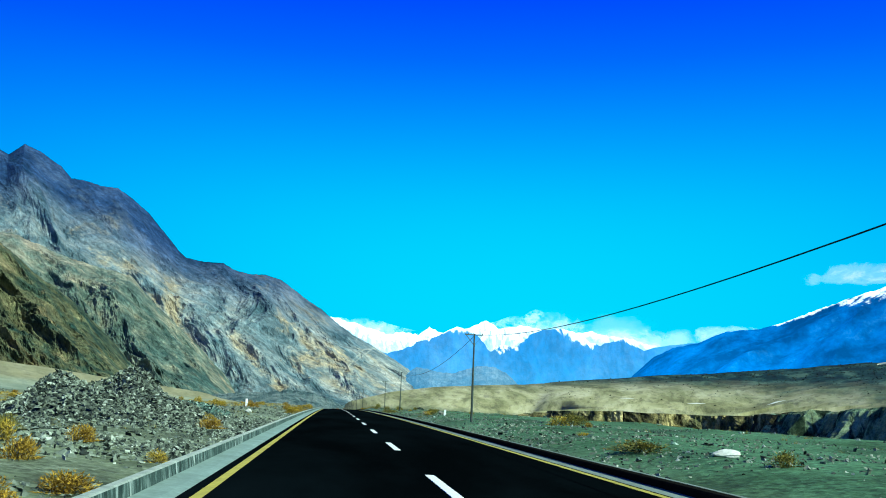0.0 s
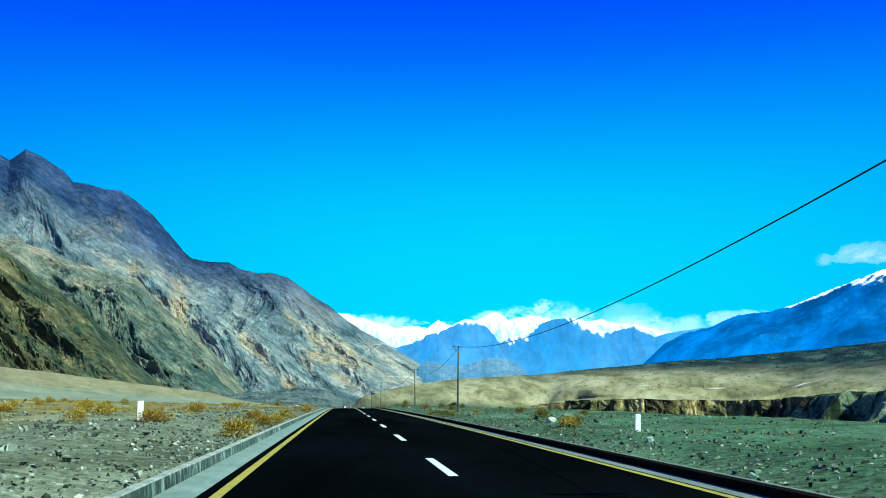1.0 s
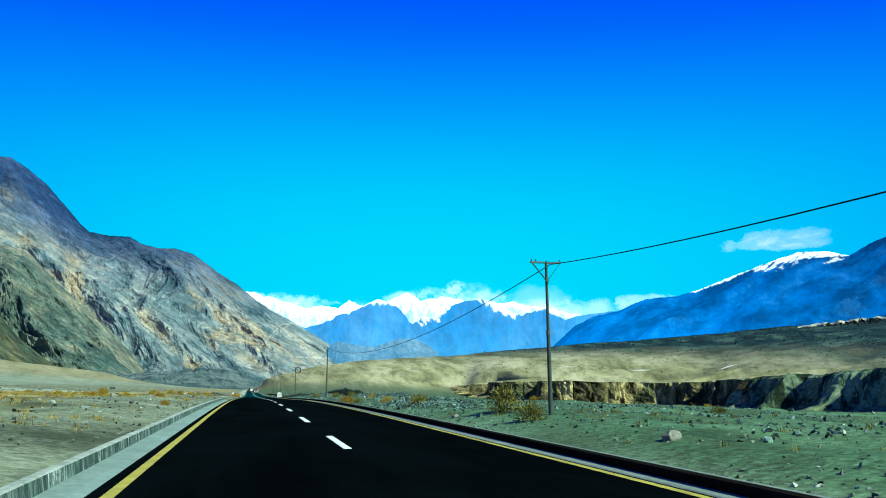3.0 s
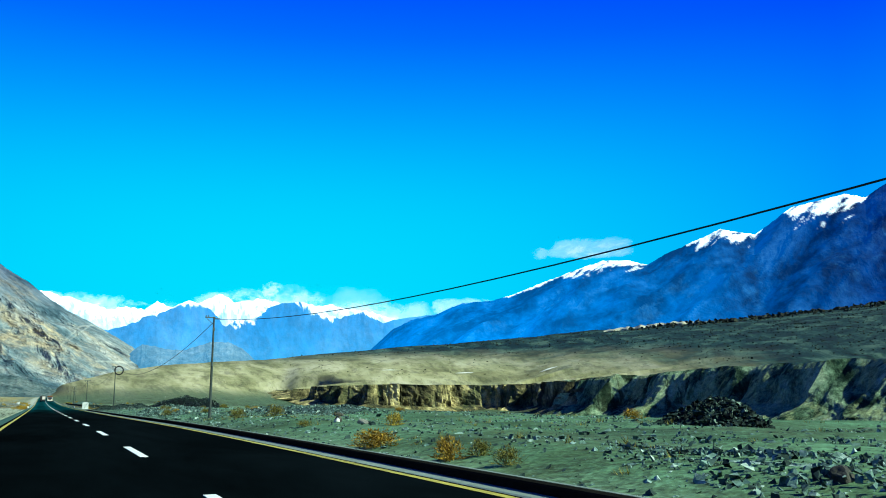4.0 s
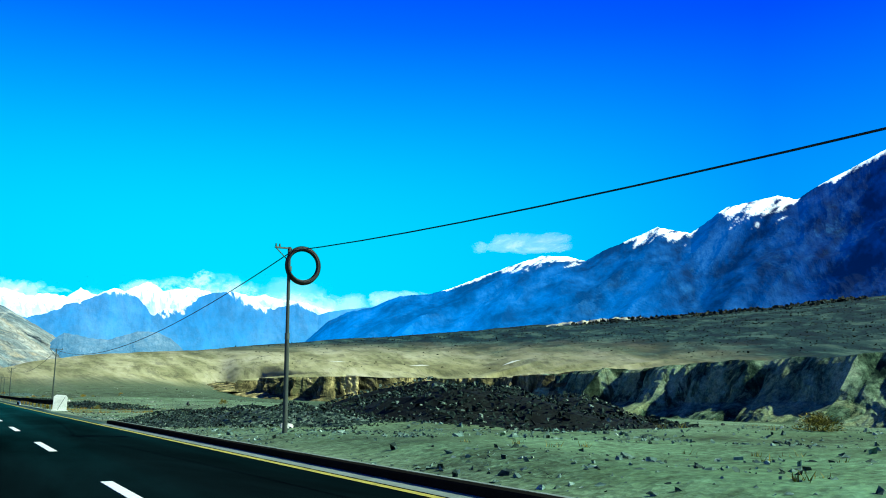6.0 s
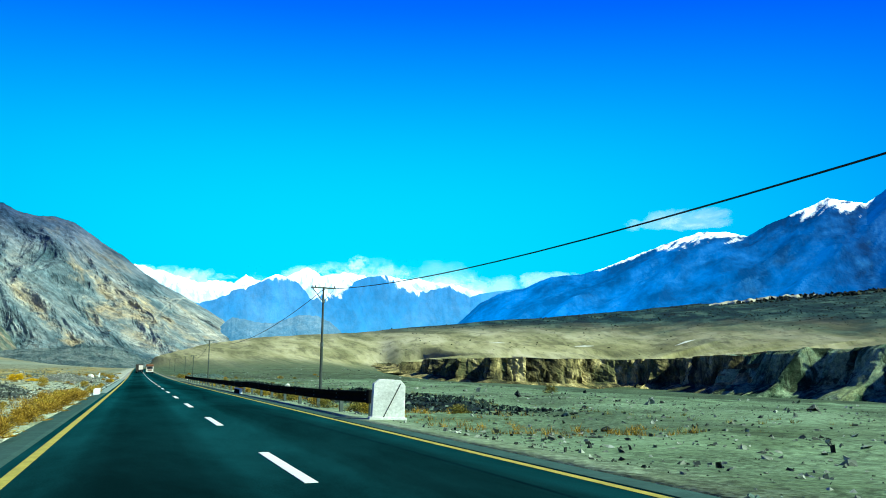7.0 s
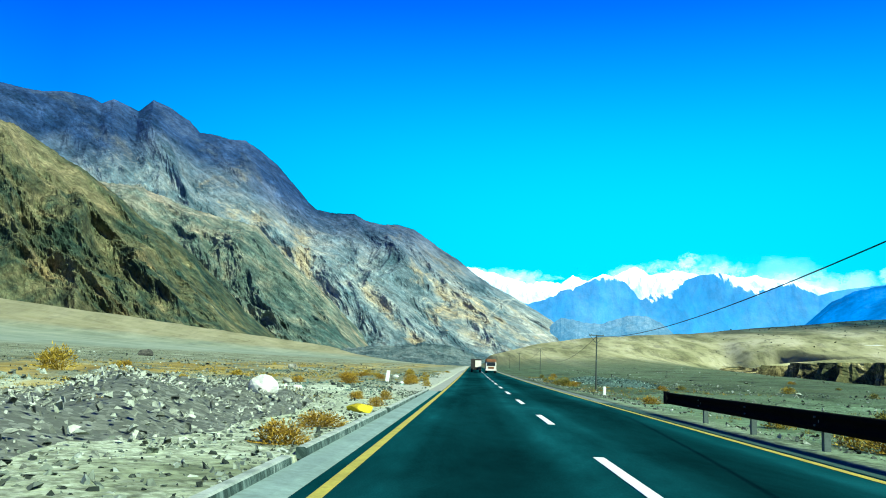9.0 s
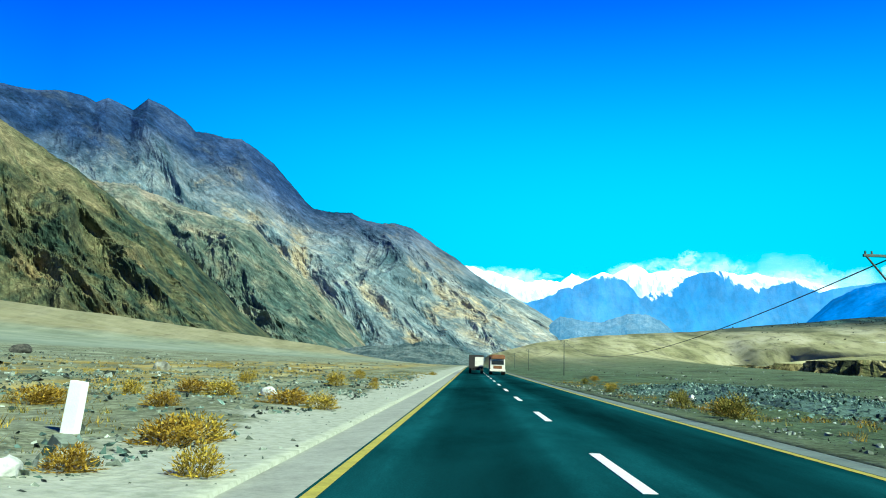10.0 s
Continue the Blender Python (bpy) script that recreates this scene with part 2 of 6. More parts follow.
    fan = m.mix(up.outputs[0], m.ramp(m.noise(.05, 7, .7, m.co((1, .4, 1))), [(.38, (.15, .19, .14)), (.5, (.21, .26, .20)), (.62, (.27, .31, .24))]),
                m.ramp(m.noise(.05, 7, .7, m.co((1, .4, 1))), [(.38, (.18, .165, .09)), (.62, (.27, .255, .16))]))
    near = m.mix(band[2], near, fan)
    lee = m.node("ShaderNodeMapRange", interpolation_type="SMOOTHSTEP")
    lee.inputs["From Min"].default_value, lee.inputs["From Max"].default_value = -60.0, 0.0
    lee.inputs["To Min"].default_value = 0.30
    m.link(sep.outputs["X"], lee.inputs["Value"])
    both = m.node("ShaderNodeMath", operation="MULTIPLY")
    m.link(rng.outputs[0], both.inputs[0])
    m.link(lee.outputs[0], both.inputs[1])
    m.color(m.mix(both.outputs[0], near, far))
    m.bump(m.mix(.5, fine, vor.outputs["Distance"]), .6, .05)
    return m.done()


def mat_asphalt():
    m = Mat("asphalt", 0.95, 0, 0.0)
    p = m.co()
    big, fine = m.noise(.12, 5, .6, m.co((1, .15, 1))), m.noise(60, 3, .6, p)
    sep = m.node("ShaderNodeSeparateXYZ")
    m.link(m.node("ShaderNodeNewGeometry").outputs["Position"], sep.inputs[0])
    # near-black first; the later teal partly puts a windscreen reflection into the colour
    fresh = m.ramp(big, [(.3, (.0010, .0018, .0023)), (.7, (.003, .0052, .0066))])
    teal_tone = m.ramp(big, [(.3, (.004, .033, .039)), (.7, (.010, .062, .072))])
    teal_from = m.node("ShaderNodeMapRange", interpolation_type="SMOOTHSTEP")
    teal_from.inputs["From Min"].default_value, teal_from.inputs["From Max"].default_value = 205.0, 300.0
    m.link(sep.outputs["Y"], teal_from.inputs["Value"])
    track = m.node("ShaderNodeMath", operation="PINGPONG")  # darker band along the middle of each lane
    m.link(sep.outputs["X"], track.inputs[0])
    track.inputs[1].default_value = 1.4
    teal_tone = m.mix(1.0, teal_tone, m.ramp(track.outputs[0], [(.0, 1.0), (.45, 1.1), (.75, .72), (1.0, .55)], "EASE"), "MULTIPLY")
    c = m.mix(teal_from.outputs[0], fresh, teal_tone)
    c = m.mix(.8, c, m.ramp(m.noise(.35, 7, .7, m.co((1, .22, 1)), .4), [(.38, .55), (.5, 1.0), (.62, 1.5)]), "MULTIPLY")
    m.color(m.mix(.5, c, m.ramp(fine, [(.3, .5), (.7, 1.4)]), "MULTIPLY"))
    m.bump(fine, .35, .01)
    return m.done()


def mat_rock(name, dark, mid, light, scale=2.5):
    """Broken stone: each piece its own shade, with grain."""
    m = Mat(name, .92, 0, .2)
    g = m.node("ShaderNodeNewGeometry")
    cell = m.node("ShaderNodeTexVoronoi")
    cell.inputs["Scale"].default_value = scale * 4
    m.link(m.co(), cell.inputs["Vector"])
    shade = m.mix(.4, g.outputs["Random Per Island"], cell.outputs["Color"])
    c = m.ramp(shade, [(0, dark), (.26, dark), (.5, mid), (.72, tuple(x * 1.6 for x in mid)), (.90, light), (1, light)])
    n = m.noise(scale * 4, 6, .7)
    m.color(m.mix(.6, c, m.ramp(n, [(.3, .45), (.7, 1.2)]), "MULTIPLY"))
    m.bump(n, .5, .02)
    return m.done()


def mat_mountain(name, cols, scale, snow=None, streak=(1, 1, .72), tilt=0, bump=6.0, grit=.7, patch=None, bedded=False, upper=None, dip=-36):
    """Bare mountain rock in four tones, with patches, veins, fine grit and optional snow.
    bedded: the tones follow the beds of the rock, which the mesh carries as bed and vein; upper: a bluish tint towards
    the crest, haze put into the colour."""
    m = Mat(name, .95, 0, .05)
    turn = m.co((1, 1, 1), (0, tilt, 0))

    def way(k, loc=(0, 0, 0)):
        mp = m.node("ShaderNodeMapping")
        mp.inputs["Scale"].default_value = [s * scale for s in k]
        mp.inputs["Location"].default_value = loc
        m.link(turn, mp.inputs[0])
        return mp.outputs[0]
    v, v_iso, v_vein = way(streak), way((1, 1, 1), (5, 9, 2)), way((1.5, 1, .22), (31, 7, 3))
    a, b = m.noise(1.0, 10, .72, v, .5), m.noise(6.0, 9, .74, v_iso, .2)
    speck = m.noise(17.0, 6, .75, v_iso)
    if bedded:
        bed, vein = [m.node("ShaderNodeAttribute", attribute_name=k).outputs["Fac"] for k in ("bed", "vein")]
        tone = m.mix(.30, bed, a)
        c = m.ramp(tone, [(.34, cols[0]), (.45, cols[1]), (.55, cols[2]), (.68, cols[3])])
        c = m.mix(m.ramp(m.mix(.25, vein, b), [(.56, .0), (.66, .85)]), c, patch[0])
        c = m.mix(m.ramp(m.mix(.25, vein, b), [(.30, .9), (.42, .0)]), c, patch[1])
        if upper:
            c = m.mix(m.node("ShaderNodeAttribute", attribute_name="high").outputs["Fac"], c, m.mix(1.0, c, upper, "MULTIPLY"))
    else:
        c = m.ramp(a, [(.40, cols[0]), (.47, cols[1]), (.54, cols[2]), (.62, cols[3])])
    if patch and not bedded:
        pa, pb = m.noise(.62, 8, .74, v, .7), m.noise(.55, 8, .74, v_vein, .6)
        c = m.mix(m.ramp(pa, [(.50, .0), (.57, .85)]), c, patch[0])
        c = m.mix(m.ramp(pb, [(.53, .0), (.60, .9)]), c, patch[1])
    if bedded:  # thin strata dip with the slope
        lay = m.node("ShaderNodeMapping")
        lay.inputs["Scale"].default_value = [k * scale for k in (1.3, 1.3, 9.0)]
        m.link(m.co((1, 1, 1), (0, dip, 0)), lay.inputs[0])
        strata = m.noise(1.0, 9, .72, lay.outputs[0], .8)
        c = m.mix(.6, c, m.ramp(strata, [(.36, .36), (.46, .8), (.54, 1.1), (.64, 1.7)]), "MULTIPLY")
    c = m.mix(grit, c, m.ramp(b, [(.34, .22), (.5, .9), (.66, 1.55)]), "MULTIPLY")
    c = m.mix(grit * .8, c, m.ramp(speck, [(.36, .30), (.5, .95), (.62, 1.25), (.70, 2.2)]), "MULTIPLY")
    sc = m.node("ShaderNodeAttribute", attribute_name="scar")
    c = m.mix(sc.outputs["Fac"], c, (.62, .60, .52))
    if snow:
        at = m.node("ShaderNodeAttribute", attribute_name="snow")
        c = m.mix(at.outputs["Fac"], c, (.88, .91, .95))
    m.color(c)
    m.bump(m.mix(.6, a, b), .55 if bedded else .9, bump * 2)
    return m.done()


def mat_haze_glow(mat, colour, near, strength, rock=None):
    """A far backdrop whose surface glows blue: sunlit haze put in as emission."""
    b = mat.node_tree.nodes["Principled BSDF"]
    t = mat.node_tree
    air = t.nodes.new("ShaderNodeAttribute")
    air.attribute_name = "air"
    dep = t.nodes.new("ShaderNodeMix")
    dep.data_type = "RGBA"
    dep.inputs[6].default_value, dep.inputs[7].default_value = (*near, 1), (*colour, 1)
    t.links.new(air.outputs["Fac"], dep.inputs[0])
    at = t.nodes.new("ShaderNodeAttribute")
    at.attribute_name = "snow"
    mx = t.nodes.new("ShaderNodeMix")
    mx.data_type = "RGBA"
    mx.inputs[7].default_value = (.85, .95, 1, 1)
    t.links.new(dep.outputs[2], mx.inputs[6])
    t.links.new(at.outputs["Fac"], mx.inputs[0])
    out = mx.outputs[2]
    if rock:  # the bed tones dim and brighten the glow, so gullies and faces read
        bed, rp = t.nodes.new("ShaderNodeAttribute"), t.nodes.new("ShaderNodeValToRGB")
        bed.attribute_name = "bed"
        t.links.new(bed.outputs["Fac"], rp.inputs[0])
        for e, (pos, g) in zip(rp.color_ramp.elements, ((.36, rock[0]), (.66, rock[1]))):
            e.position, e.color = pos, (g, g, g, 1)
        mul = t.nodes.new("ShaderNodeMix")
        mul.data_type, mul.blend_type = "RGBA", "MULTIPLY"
        thin = t.nodes.new("ShaderNodeMath")  # the stronger the haze glow, the less it varies
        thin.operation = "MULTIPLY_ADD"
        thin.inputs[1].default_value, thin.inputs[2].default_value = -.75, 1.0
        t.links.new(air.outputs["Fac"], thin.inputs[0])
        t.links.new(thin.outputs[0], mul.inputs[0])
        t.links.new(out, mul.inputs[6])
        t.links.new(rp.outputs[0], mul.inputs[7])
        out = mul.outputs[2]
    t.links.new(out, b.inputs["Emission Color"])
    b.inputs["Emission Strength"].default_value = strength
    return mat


M_GROUND, M_ASPHALT = mat_ground(), mat_asphalt()
M_WHITE = mat_plain("road_paint_white", (.80, .82, .80), .7, 0, .18, 3)
M_YELLOW = mat_plain("road_paint_yellow", (.44, .38, .06), .8, 0, .45, 3)
M_APRON = mat_plain("dusty_concrete_apron", (.22, .30, .27), .95, 0, .4, 1.2, .4)
# near-black puts the shade of kerb, parapet side and slab stroke into the colour
M_KERB_SHADE = mat_plain("kerb_shade_black", (.010, .010, .009), .95, 0, .4, 2, .3, 0.0)
M_POST = mat_plain("white_limewash", (.82, .83, .80), .85, 0, .12, 5, .2)
M_STEEL = mat_plain("dull_galvanised_steel", (.10, .13, .12), .7, .3, .4, 4, 0, .15)
# the rail's near-black stands in for shade on its road side
M_RAIL = mat_plain("rail_shade_black", (.012, .012, .011), .9, 0, .35, 4, 0, .02)
M_POLE = mat_plain("weathered_pole", (.062, .078, .068), .8, .1, .35, 5, 0, .15)
M_CABLE = mat_plain("black_cable", (.012, .012, .014), .6, 0, .1, 5)
M_STONE = mat_rock("broken_stone", (.018, .025, .021), (.14, .165, .13), (.52, .56, .49))
M_RUBBLE = mat_rock("dark_rubble", (.02, .038, .032), (.092, .15, .125), (.42, .53, .46))
# dark rubble, with lens-edge dimming also put into its tones
M_RUBBLE_BLACK = mat_rock("black_rubble", (.002, .005, .0045), (.015, .030, .024), (.24, .32, .25))
M_GRAVEL_PALE = mat_rock("pale_gravel", (.10, .11, .09), (.27, .29, .235), (.52, .54, .48))
M_BUSH = mat_rock("dry_shrub", (.15, .085, .010), (.30, .19, .022), (.50, .36, .06), 6)
M_GRASS = mat_rock("dry_grass", (.12, .085, .012), (.36, .26, .032), (.52, .42, .10), 6)
M_LEAF = mat_rock("yellow_leaves", (.42, .25, .006), (.66, .44, .012), (.80, .62, .04), 6)
M_SCRUB = mat_rock("olive_scrub", (.07, .065, .014), (.19, .17, .035), (.36, .28, .07), 6)


# ================= building helpers =================
def ob_mesh(name, verts, faces, mat, parent=None, smooth=False):
    me = bpy.data.meshes.new(name)
    me.from_pydata([tuple(map(float, v)) for v in verts], [], [tuple(int(i) for i in f) for f in faces])
    me.materials.append(mat)
    if smooth:
        me.polygons.foreach_set("use_smooth", [True] * len(me.polygons))
    ob = new(name, me)
    ob.parent = parent
    return ob


def fast_mesh(name, verts, tris, mat):
    me = bpy.data.meshes.new(name)
    me.vertices.add(len(verts))
    me.vertices.foreach_set("co", np.asarray(verts, np.float32).ravel())
    me.loops.add(len(tris) * 3)
    me.loops.foreach_set("vertex_index", np.asarray(tris, np.int32).ravel())
    me.polygons.add(len(tris))
    me.polygons.foreach_set("loop_start", np.arange(len(tris), dtype=np.int32) * 3)
    me.polygons.foreach_set("use_smooth", np.zeros(len(tris), bool))
    me.update(calc_edges=True)
    me.materials.append(mat)
    return new(name, me)


def part(name, bm, mat, parent=None, label="", smooth=False):
    me = bpy.data.meshes.new(name)
    bmesh.ops.recalc_face_normals(bm, faces=bm.faces)
    bm.to_mesh(me)
    bm.free()
    me.materials.append(mat)
    if smooth:
        me.polygons.foreach_set("use_smooth", [True] * len(me.polygons))
    ob = new(name, me)
    ob.parent = parent
    if label:
        ob["label"] = label
    return ob


def box(bm, x0, y0, z0, x1, y1, z1, bevel=0.0, taper=1.0):
    """A box with chamfered edges; taper narrows its top."""
    r = bmesh.ops.create_cube(bm, size=1)
    vs = r["verts"]
    for v in vs:
        k = taper if v.co.z > 0 else 1
        v.co = Vector(((x0 + x1) / 2 + v.co.x * k * (x1 - x0), (y0 + y1) / 2 + v.co.y * k * (y1 - y0), (z0 + z1) / 2 + v.co.z * (z1 - z0)))
    if bevel:
        es = list({e for v in vs for e in v.link_edges})
        bmesh.ops.bevel(bm, geom=es, offset=bevel, segments=2, affect="EDGES", profile=.6)
    return vs


def rod(bm, a, b, r0, r1=None, seg=10):
    """A round bar from a to b."""
    a, b = Vector(a), Vector(b)
    r1 = r0 if r1 is None else r1
    q = (b - a).to_track_quat("Z", "Y").to_matrix()
    ring = [[bm.verts.new(p + q @ Vector((math.cos(i * 2 * math.pi / seg) * r, math.sin(i * 2 * math.pi / seg) * r, 0))) for i in range(seg)]
            for p, r in ((a, r0), (b, r1))]
    for i in range(seg):
        bm.faces.new((ring[0][i], ring[0][(i + 1) % seg], ring[1][(i + 1) % seg], ring[1][i]))
    bm.faces.new(ring[0][::-1]), bm.faces.new(ring[1])


def strip(name, pts, ys, mat, parent=None, dz=0.0):
    """A long ribbon that follows the road: cross-section pts (x, z above the road) at distances ys."""
    n = len(pts)
    verts = [(x, y, road_z(y) + z + dz) for y in ys for x, z in pts]
    faces = [(i * n + j, i * n + j + 1, (i + 1) * n + j + 1, (i + 1) * n + j) for i in range(len(ys) - 1) for j in range(n - 1)]
    if n > 4:
        faces += [tuple(range(n)), tuple(range((len(ys) - 1) * n, len(ys) * n))]
    return ob_mesh(name, verts, faces, mat, parent)


def sstep(a, b, x):
    t = np.clip((x - a) / (b - a), 0, 1)
    return t * t * (3 - 2 * t)


_rs = np.random.RandomState(5)
_waves = [(_rs.uniform(-1, 1, 2), _rs.uniform(0, 6.28)) for _ in range(40)]


def bumps(x, y, wavelength, first=0, count=8):
    """Smooth uneven ground, about -1 to 1."""
    out = 0
    for (k, ph) in _waves[first:first + count]:
        k = k / np.hypot(*k) * (0.6 + 0.8 * abs(k[0]))
        out = out + np.sin((k[0] * x + k[1] * y) * 2 * math.pi / wavelength + ph)
    return out / count ** .5 / 1.4


def lattice(ix, iy, seed):
    """A well-mixed angle for each lattice point."""
    h = (ix.astype(np.int64) * 374761393 + iy.astype(np.int64) * 668265263 + seed * 1442695041) & 0xFFFFFFFF
    h = ((h ^ (h >> 13)) * 1274126177) & 0xFFFFFFFF
    h = ((h ^ (h >> 16)) * 2246822519) & 0xFFFFFFFF
    return (h & 0xFFFF) * (2 * math.pi / 65536)


def gnoise(x, y, seed=0):
    """Gradient noise on arrays, about -1 to 1."""
    x0, y0 = np.floor(x), np.floor(y)
    fx, fy = x - x0, y - y0
    u, v = fx * fx * fx * (fx * (fx * 6 - 15) + 10), fy * fy * fy * (fy * (fy * 6 - 15) + 10)
    c = []
    for dx in (0, 1):
        for dy in (0, 1):
            t = lattice(x0 + dx, y0 + dy, seed)
            c.append(np.cos(t) * (fx - dx) + np.sin(t) * (fy - dy))
    return 1.45 * ((c[0] * (1 - v) + c[1] * v) * (1 - u) + (c[2] * (1 - v) + c[3] * v) * u)


def fbm(x, y, seed=0, octaves=5, gain=.55, squash=1.0):
    """Summed noise; squash draws the coarse octaves out along y more than the fine ones."""
    out, amp, f, total = 0, 1.0, 1.0, 0
    for k in range(octaves):
        out = out + amp * gnoise(x * f, y * f * (1 - (1 - squash) * .72 ** k), seed + k * 17)
        total += amp
        amp, f = amp * gain, f * 2.07
    return out / total


def ridges(x, y, seed=0, octaves=6, gain=.5, squash=1.0):
    """Sharp crests parted by gullies, about -1 to 1; the fine crests sit on the coarse ones."""
    out, amp, f, w, total = 0, 1.0, 1.0, 1.0, 0
    for k in range(octaves):
        n = 1 - np.abs(gnoise(x * f, y * f * (1 - (1 - squash) * .72 ** k), seed + k * 31)) * 2.2
        out = out + amp * w * n
        total += amp
        w = np.clip(.45 + .6 * n, .15, 1)
        amp, f = amp * gain, f * 2.13
    return out / total


# ================= the lie of the land =================
CX, CY = 0.0, 175.0
RIM_AZ = [-5, 0, 4, 7, 13, 18, 25, 34, 38, 44, 50, 58, 90, 180]  # far edge of the valley fan by bearing
RIM_Z = [12, 24, 80, 103, 130, 158, 187, 224, 238, 257, 278, 313, 340, 340]
FAN_X = [0, 15, 45, 110, 200, 320, 420, 600, 1000, 2000]  # the fans below the mountains, by distance from the road
FAN_Z = [0, 0, .5, 3, 9, 25, 47, 66, 95, 150]
# edge of the river terrace in plan; the terrace lies on its right hand
CLIFF_LINE = [(470, -350), (425, 0), (402, 400), (394, 600), (406, 763), (446, 850), (458, 925), (420, 948), (379, 942), (302, 935), (264, 1015), (276, 1150), (330, 1400)]
CLIFF_AZ = [15.1, 15.7, 17.2, 21.6, 26.4, 28.6, 31.4, 34.7, 42.9, 60.6, 112, 150]  # its distance by bearing
CLIFF_R = [1268, 1013, 884, 818, 854, 878, 882, 715, 580, 459, 460, 600]


def cliff_side(x, y):
    """Signed distance from the terrace edge, positive on the terrace."""
    x, y = np.asarray(x, float), np.asarray(y, float)
    best, sign = np.full(x.shape, 1e9), np.full(x.shape, -1.0)
    for (ax, ay), (bx, by) in zip(CLIFF_LINE[:-1], CLIFF_LINE[1:]):
        ln = math.hypot(bx - ax, by - ay)
        ux, uy = (bx - ax) / ln, (by - ay) / ln
        t = np.clip((x - ax) * ux + (y - ay) * uy, 0, ln)
        d = np.hypot(x - ax - t * ux, y - ay - t * uy)
        cr = (x - ax) * uy - (y - ay) * ux
        near = (d < best - 1e-6) | ((d < best + 1e-6) & (np.abs(cr) > np.abs(sign)))
        sign = np.where(near, cr, sign)
        best = np.minimum(best, d)
    return best * np.sign(sign)


def cliff_top(y):
    return np.interp(y, [-400, 0, 350, 600, 800, 1100, 1450, 2100], [26, 26, 23, 18, 14, 12, 6, 4])


def ground_z(x, y):
    x, y = np.asarray(x, float), np.asarray(y, float)
    p = road_z(y)
    r, az = np.hypot(x - CX, y - CY), np.degrees(np.arctan2(x - CX, y - CY))
    # left: verge, then a stony plain that rises to the fans below the mountains
    lift = np.interp(y, [-50, 200, 250, 300, 320, 500], [.28, .28, .16, .05, .14, .18])
    left = p + lift * sstep(3.2, 6.5, -x) + np.interp(-x, FAN_X, FAN_Z)
    # right: verge, then the ground falls to the river flats
    rl = np.interp(y, [-50, 225, 250, 500], [.28, .28, -.06, -.06])
    flat = p + rl * sstep(3.2, 5.5, x) - .5 * sstep(10, 30, x) - 3.0 * sstep(22, 110, x) - 11.5 * sstep(80, 380, x)
    rim = np.interp(az, RIM_AZ, RIM_Z)
    top = cliff_top(y)
    rc = np.interp(az, CLIFF_AZ, CLIFF_R)
    up = np.clip((r - rc) / (3000 - rc), 0, 1.0)
    terrace = top + (rim - top) * up
    k = sstep(26, 58, cliff_side(x, y)) if np.any(x > 200) else 0.0
    k = np.maximum(k, sstep(980, 1500, y))  # upstream the terrace runs down to the road with no cut
    cut = flat * (1 - k) + terrace * k
    # straight ahead there is no cliff: the tan slope comes down to the road
    slope = p + rl * sstep(3.2, 5.5, x) + rim * np.clip((r - 150) / 2750, 0, 1.0) ** 1.6 * sstep(5, 60, x)
    w = sstep(7.0, 17.0, az)
    right = slope * (1 - w) + cut * w
    z = np.where(x < 0, left, right)
    rough = sstep(3.6, 7, np.abs(x))
    z = z + rough * (.05 * bumps(x, y, 2.3) + .09 * bumps(x, y, 7, 8) + .12 * bumps(x, y, 19, 16) * sstep(5, 12, np.abs(x)))
    far = sstep(60, 400, np.abs(x))
    z = z + far * (1.2 * bumps(x, y, 90, 24) + 3.0 * bumps(x, y, 310, 30) * sstep(400, 1200, np.abs(x)))
    return np.where((x > -3.50) & (x < 3.25), p - .10, z)


def grow(a, b, step, ratio):
    out = [a]
    while out[-1] < b:
        out.append(out[-1] + step)
        step *= ratio
    return out


_xr = [0.0, 1.5, 2.9, 3.24, 3.26, 3.6] + grow(4.0, 30, .45, 1.0) + grow(31, 225, 1.2, 1.06)
_xr = _xr + list(np.arange(236, 540, 6.0)) + grow(545, 4700, 8, 1.09)
_xl = [-v for v in ([1.5, 2.9, 3.3, 3.49, 3.51, 3.7] + grow(4.0, 30, .45, 1.0) + grow(31, 4700, 1.5, 1.08))]
GX = np.array(sorted(set(_xl + _xr)))
GY = np.array([-400, -300, -200, -120, -80, -50, -35] + list(np.arange(-25, 470, 1.6)) + sorted(grow(472, 4900, 2.0, 1.035) + list(np.arange(890.5, 1010, 7))))
_gx, _gy = np.meshgrid(GX, GY)
_gz = ground_z(_gx, _gy)
_nx, _ny = len(GX), len(GY)
_q = (np.arange(_ny - 1)[:, None] * _nx + np.arange(_nx - 1)[None]).ravel()
ground = ob_mesh("ground", np.stack([_gx.ravel(), _gy.ravel(), _gz.ravel()], -1), np.stack([_q, _q + 1, _q + _nx + 1, _q + _nx], -1), M_GROUND, smooth=True)
tagged(ground, "stony grey valley floor rising to tan terraces", "ground", kind="structure")

# ================= road =================
ROAD_Y = list(np.arange(-60, 480, 4.0)) + grow(480, 1500, 8, 1.08)
road = strip("road", [(-2.98, -.09), (-2.95, -.005), (-1.5, .02), (0, .03), (1.5, .02), (2.95, -.005), (2.98, -.09)], ROAD_Y, M_ASPHALT)
tagged(road, "black two-lane asphalt road with fresh markings", "road", kind="structure")


def crown(x):
    return float(np.interp(abs(x), [0, 1.5, 2.95], [.03, .02, -.005]))


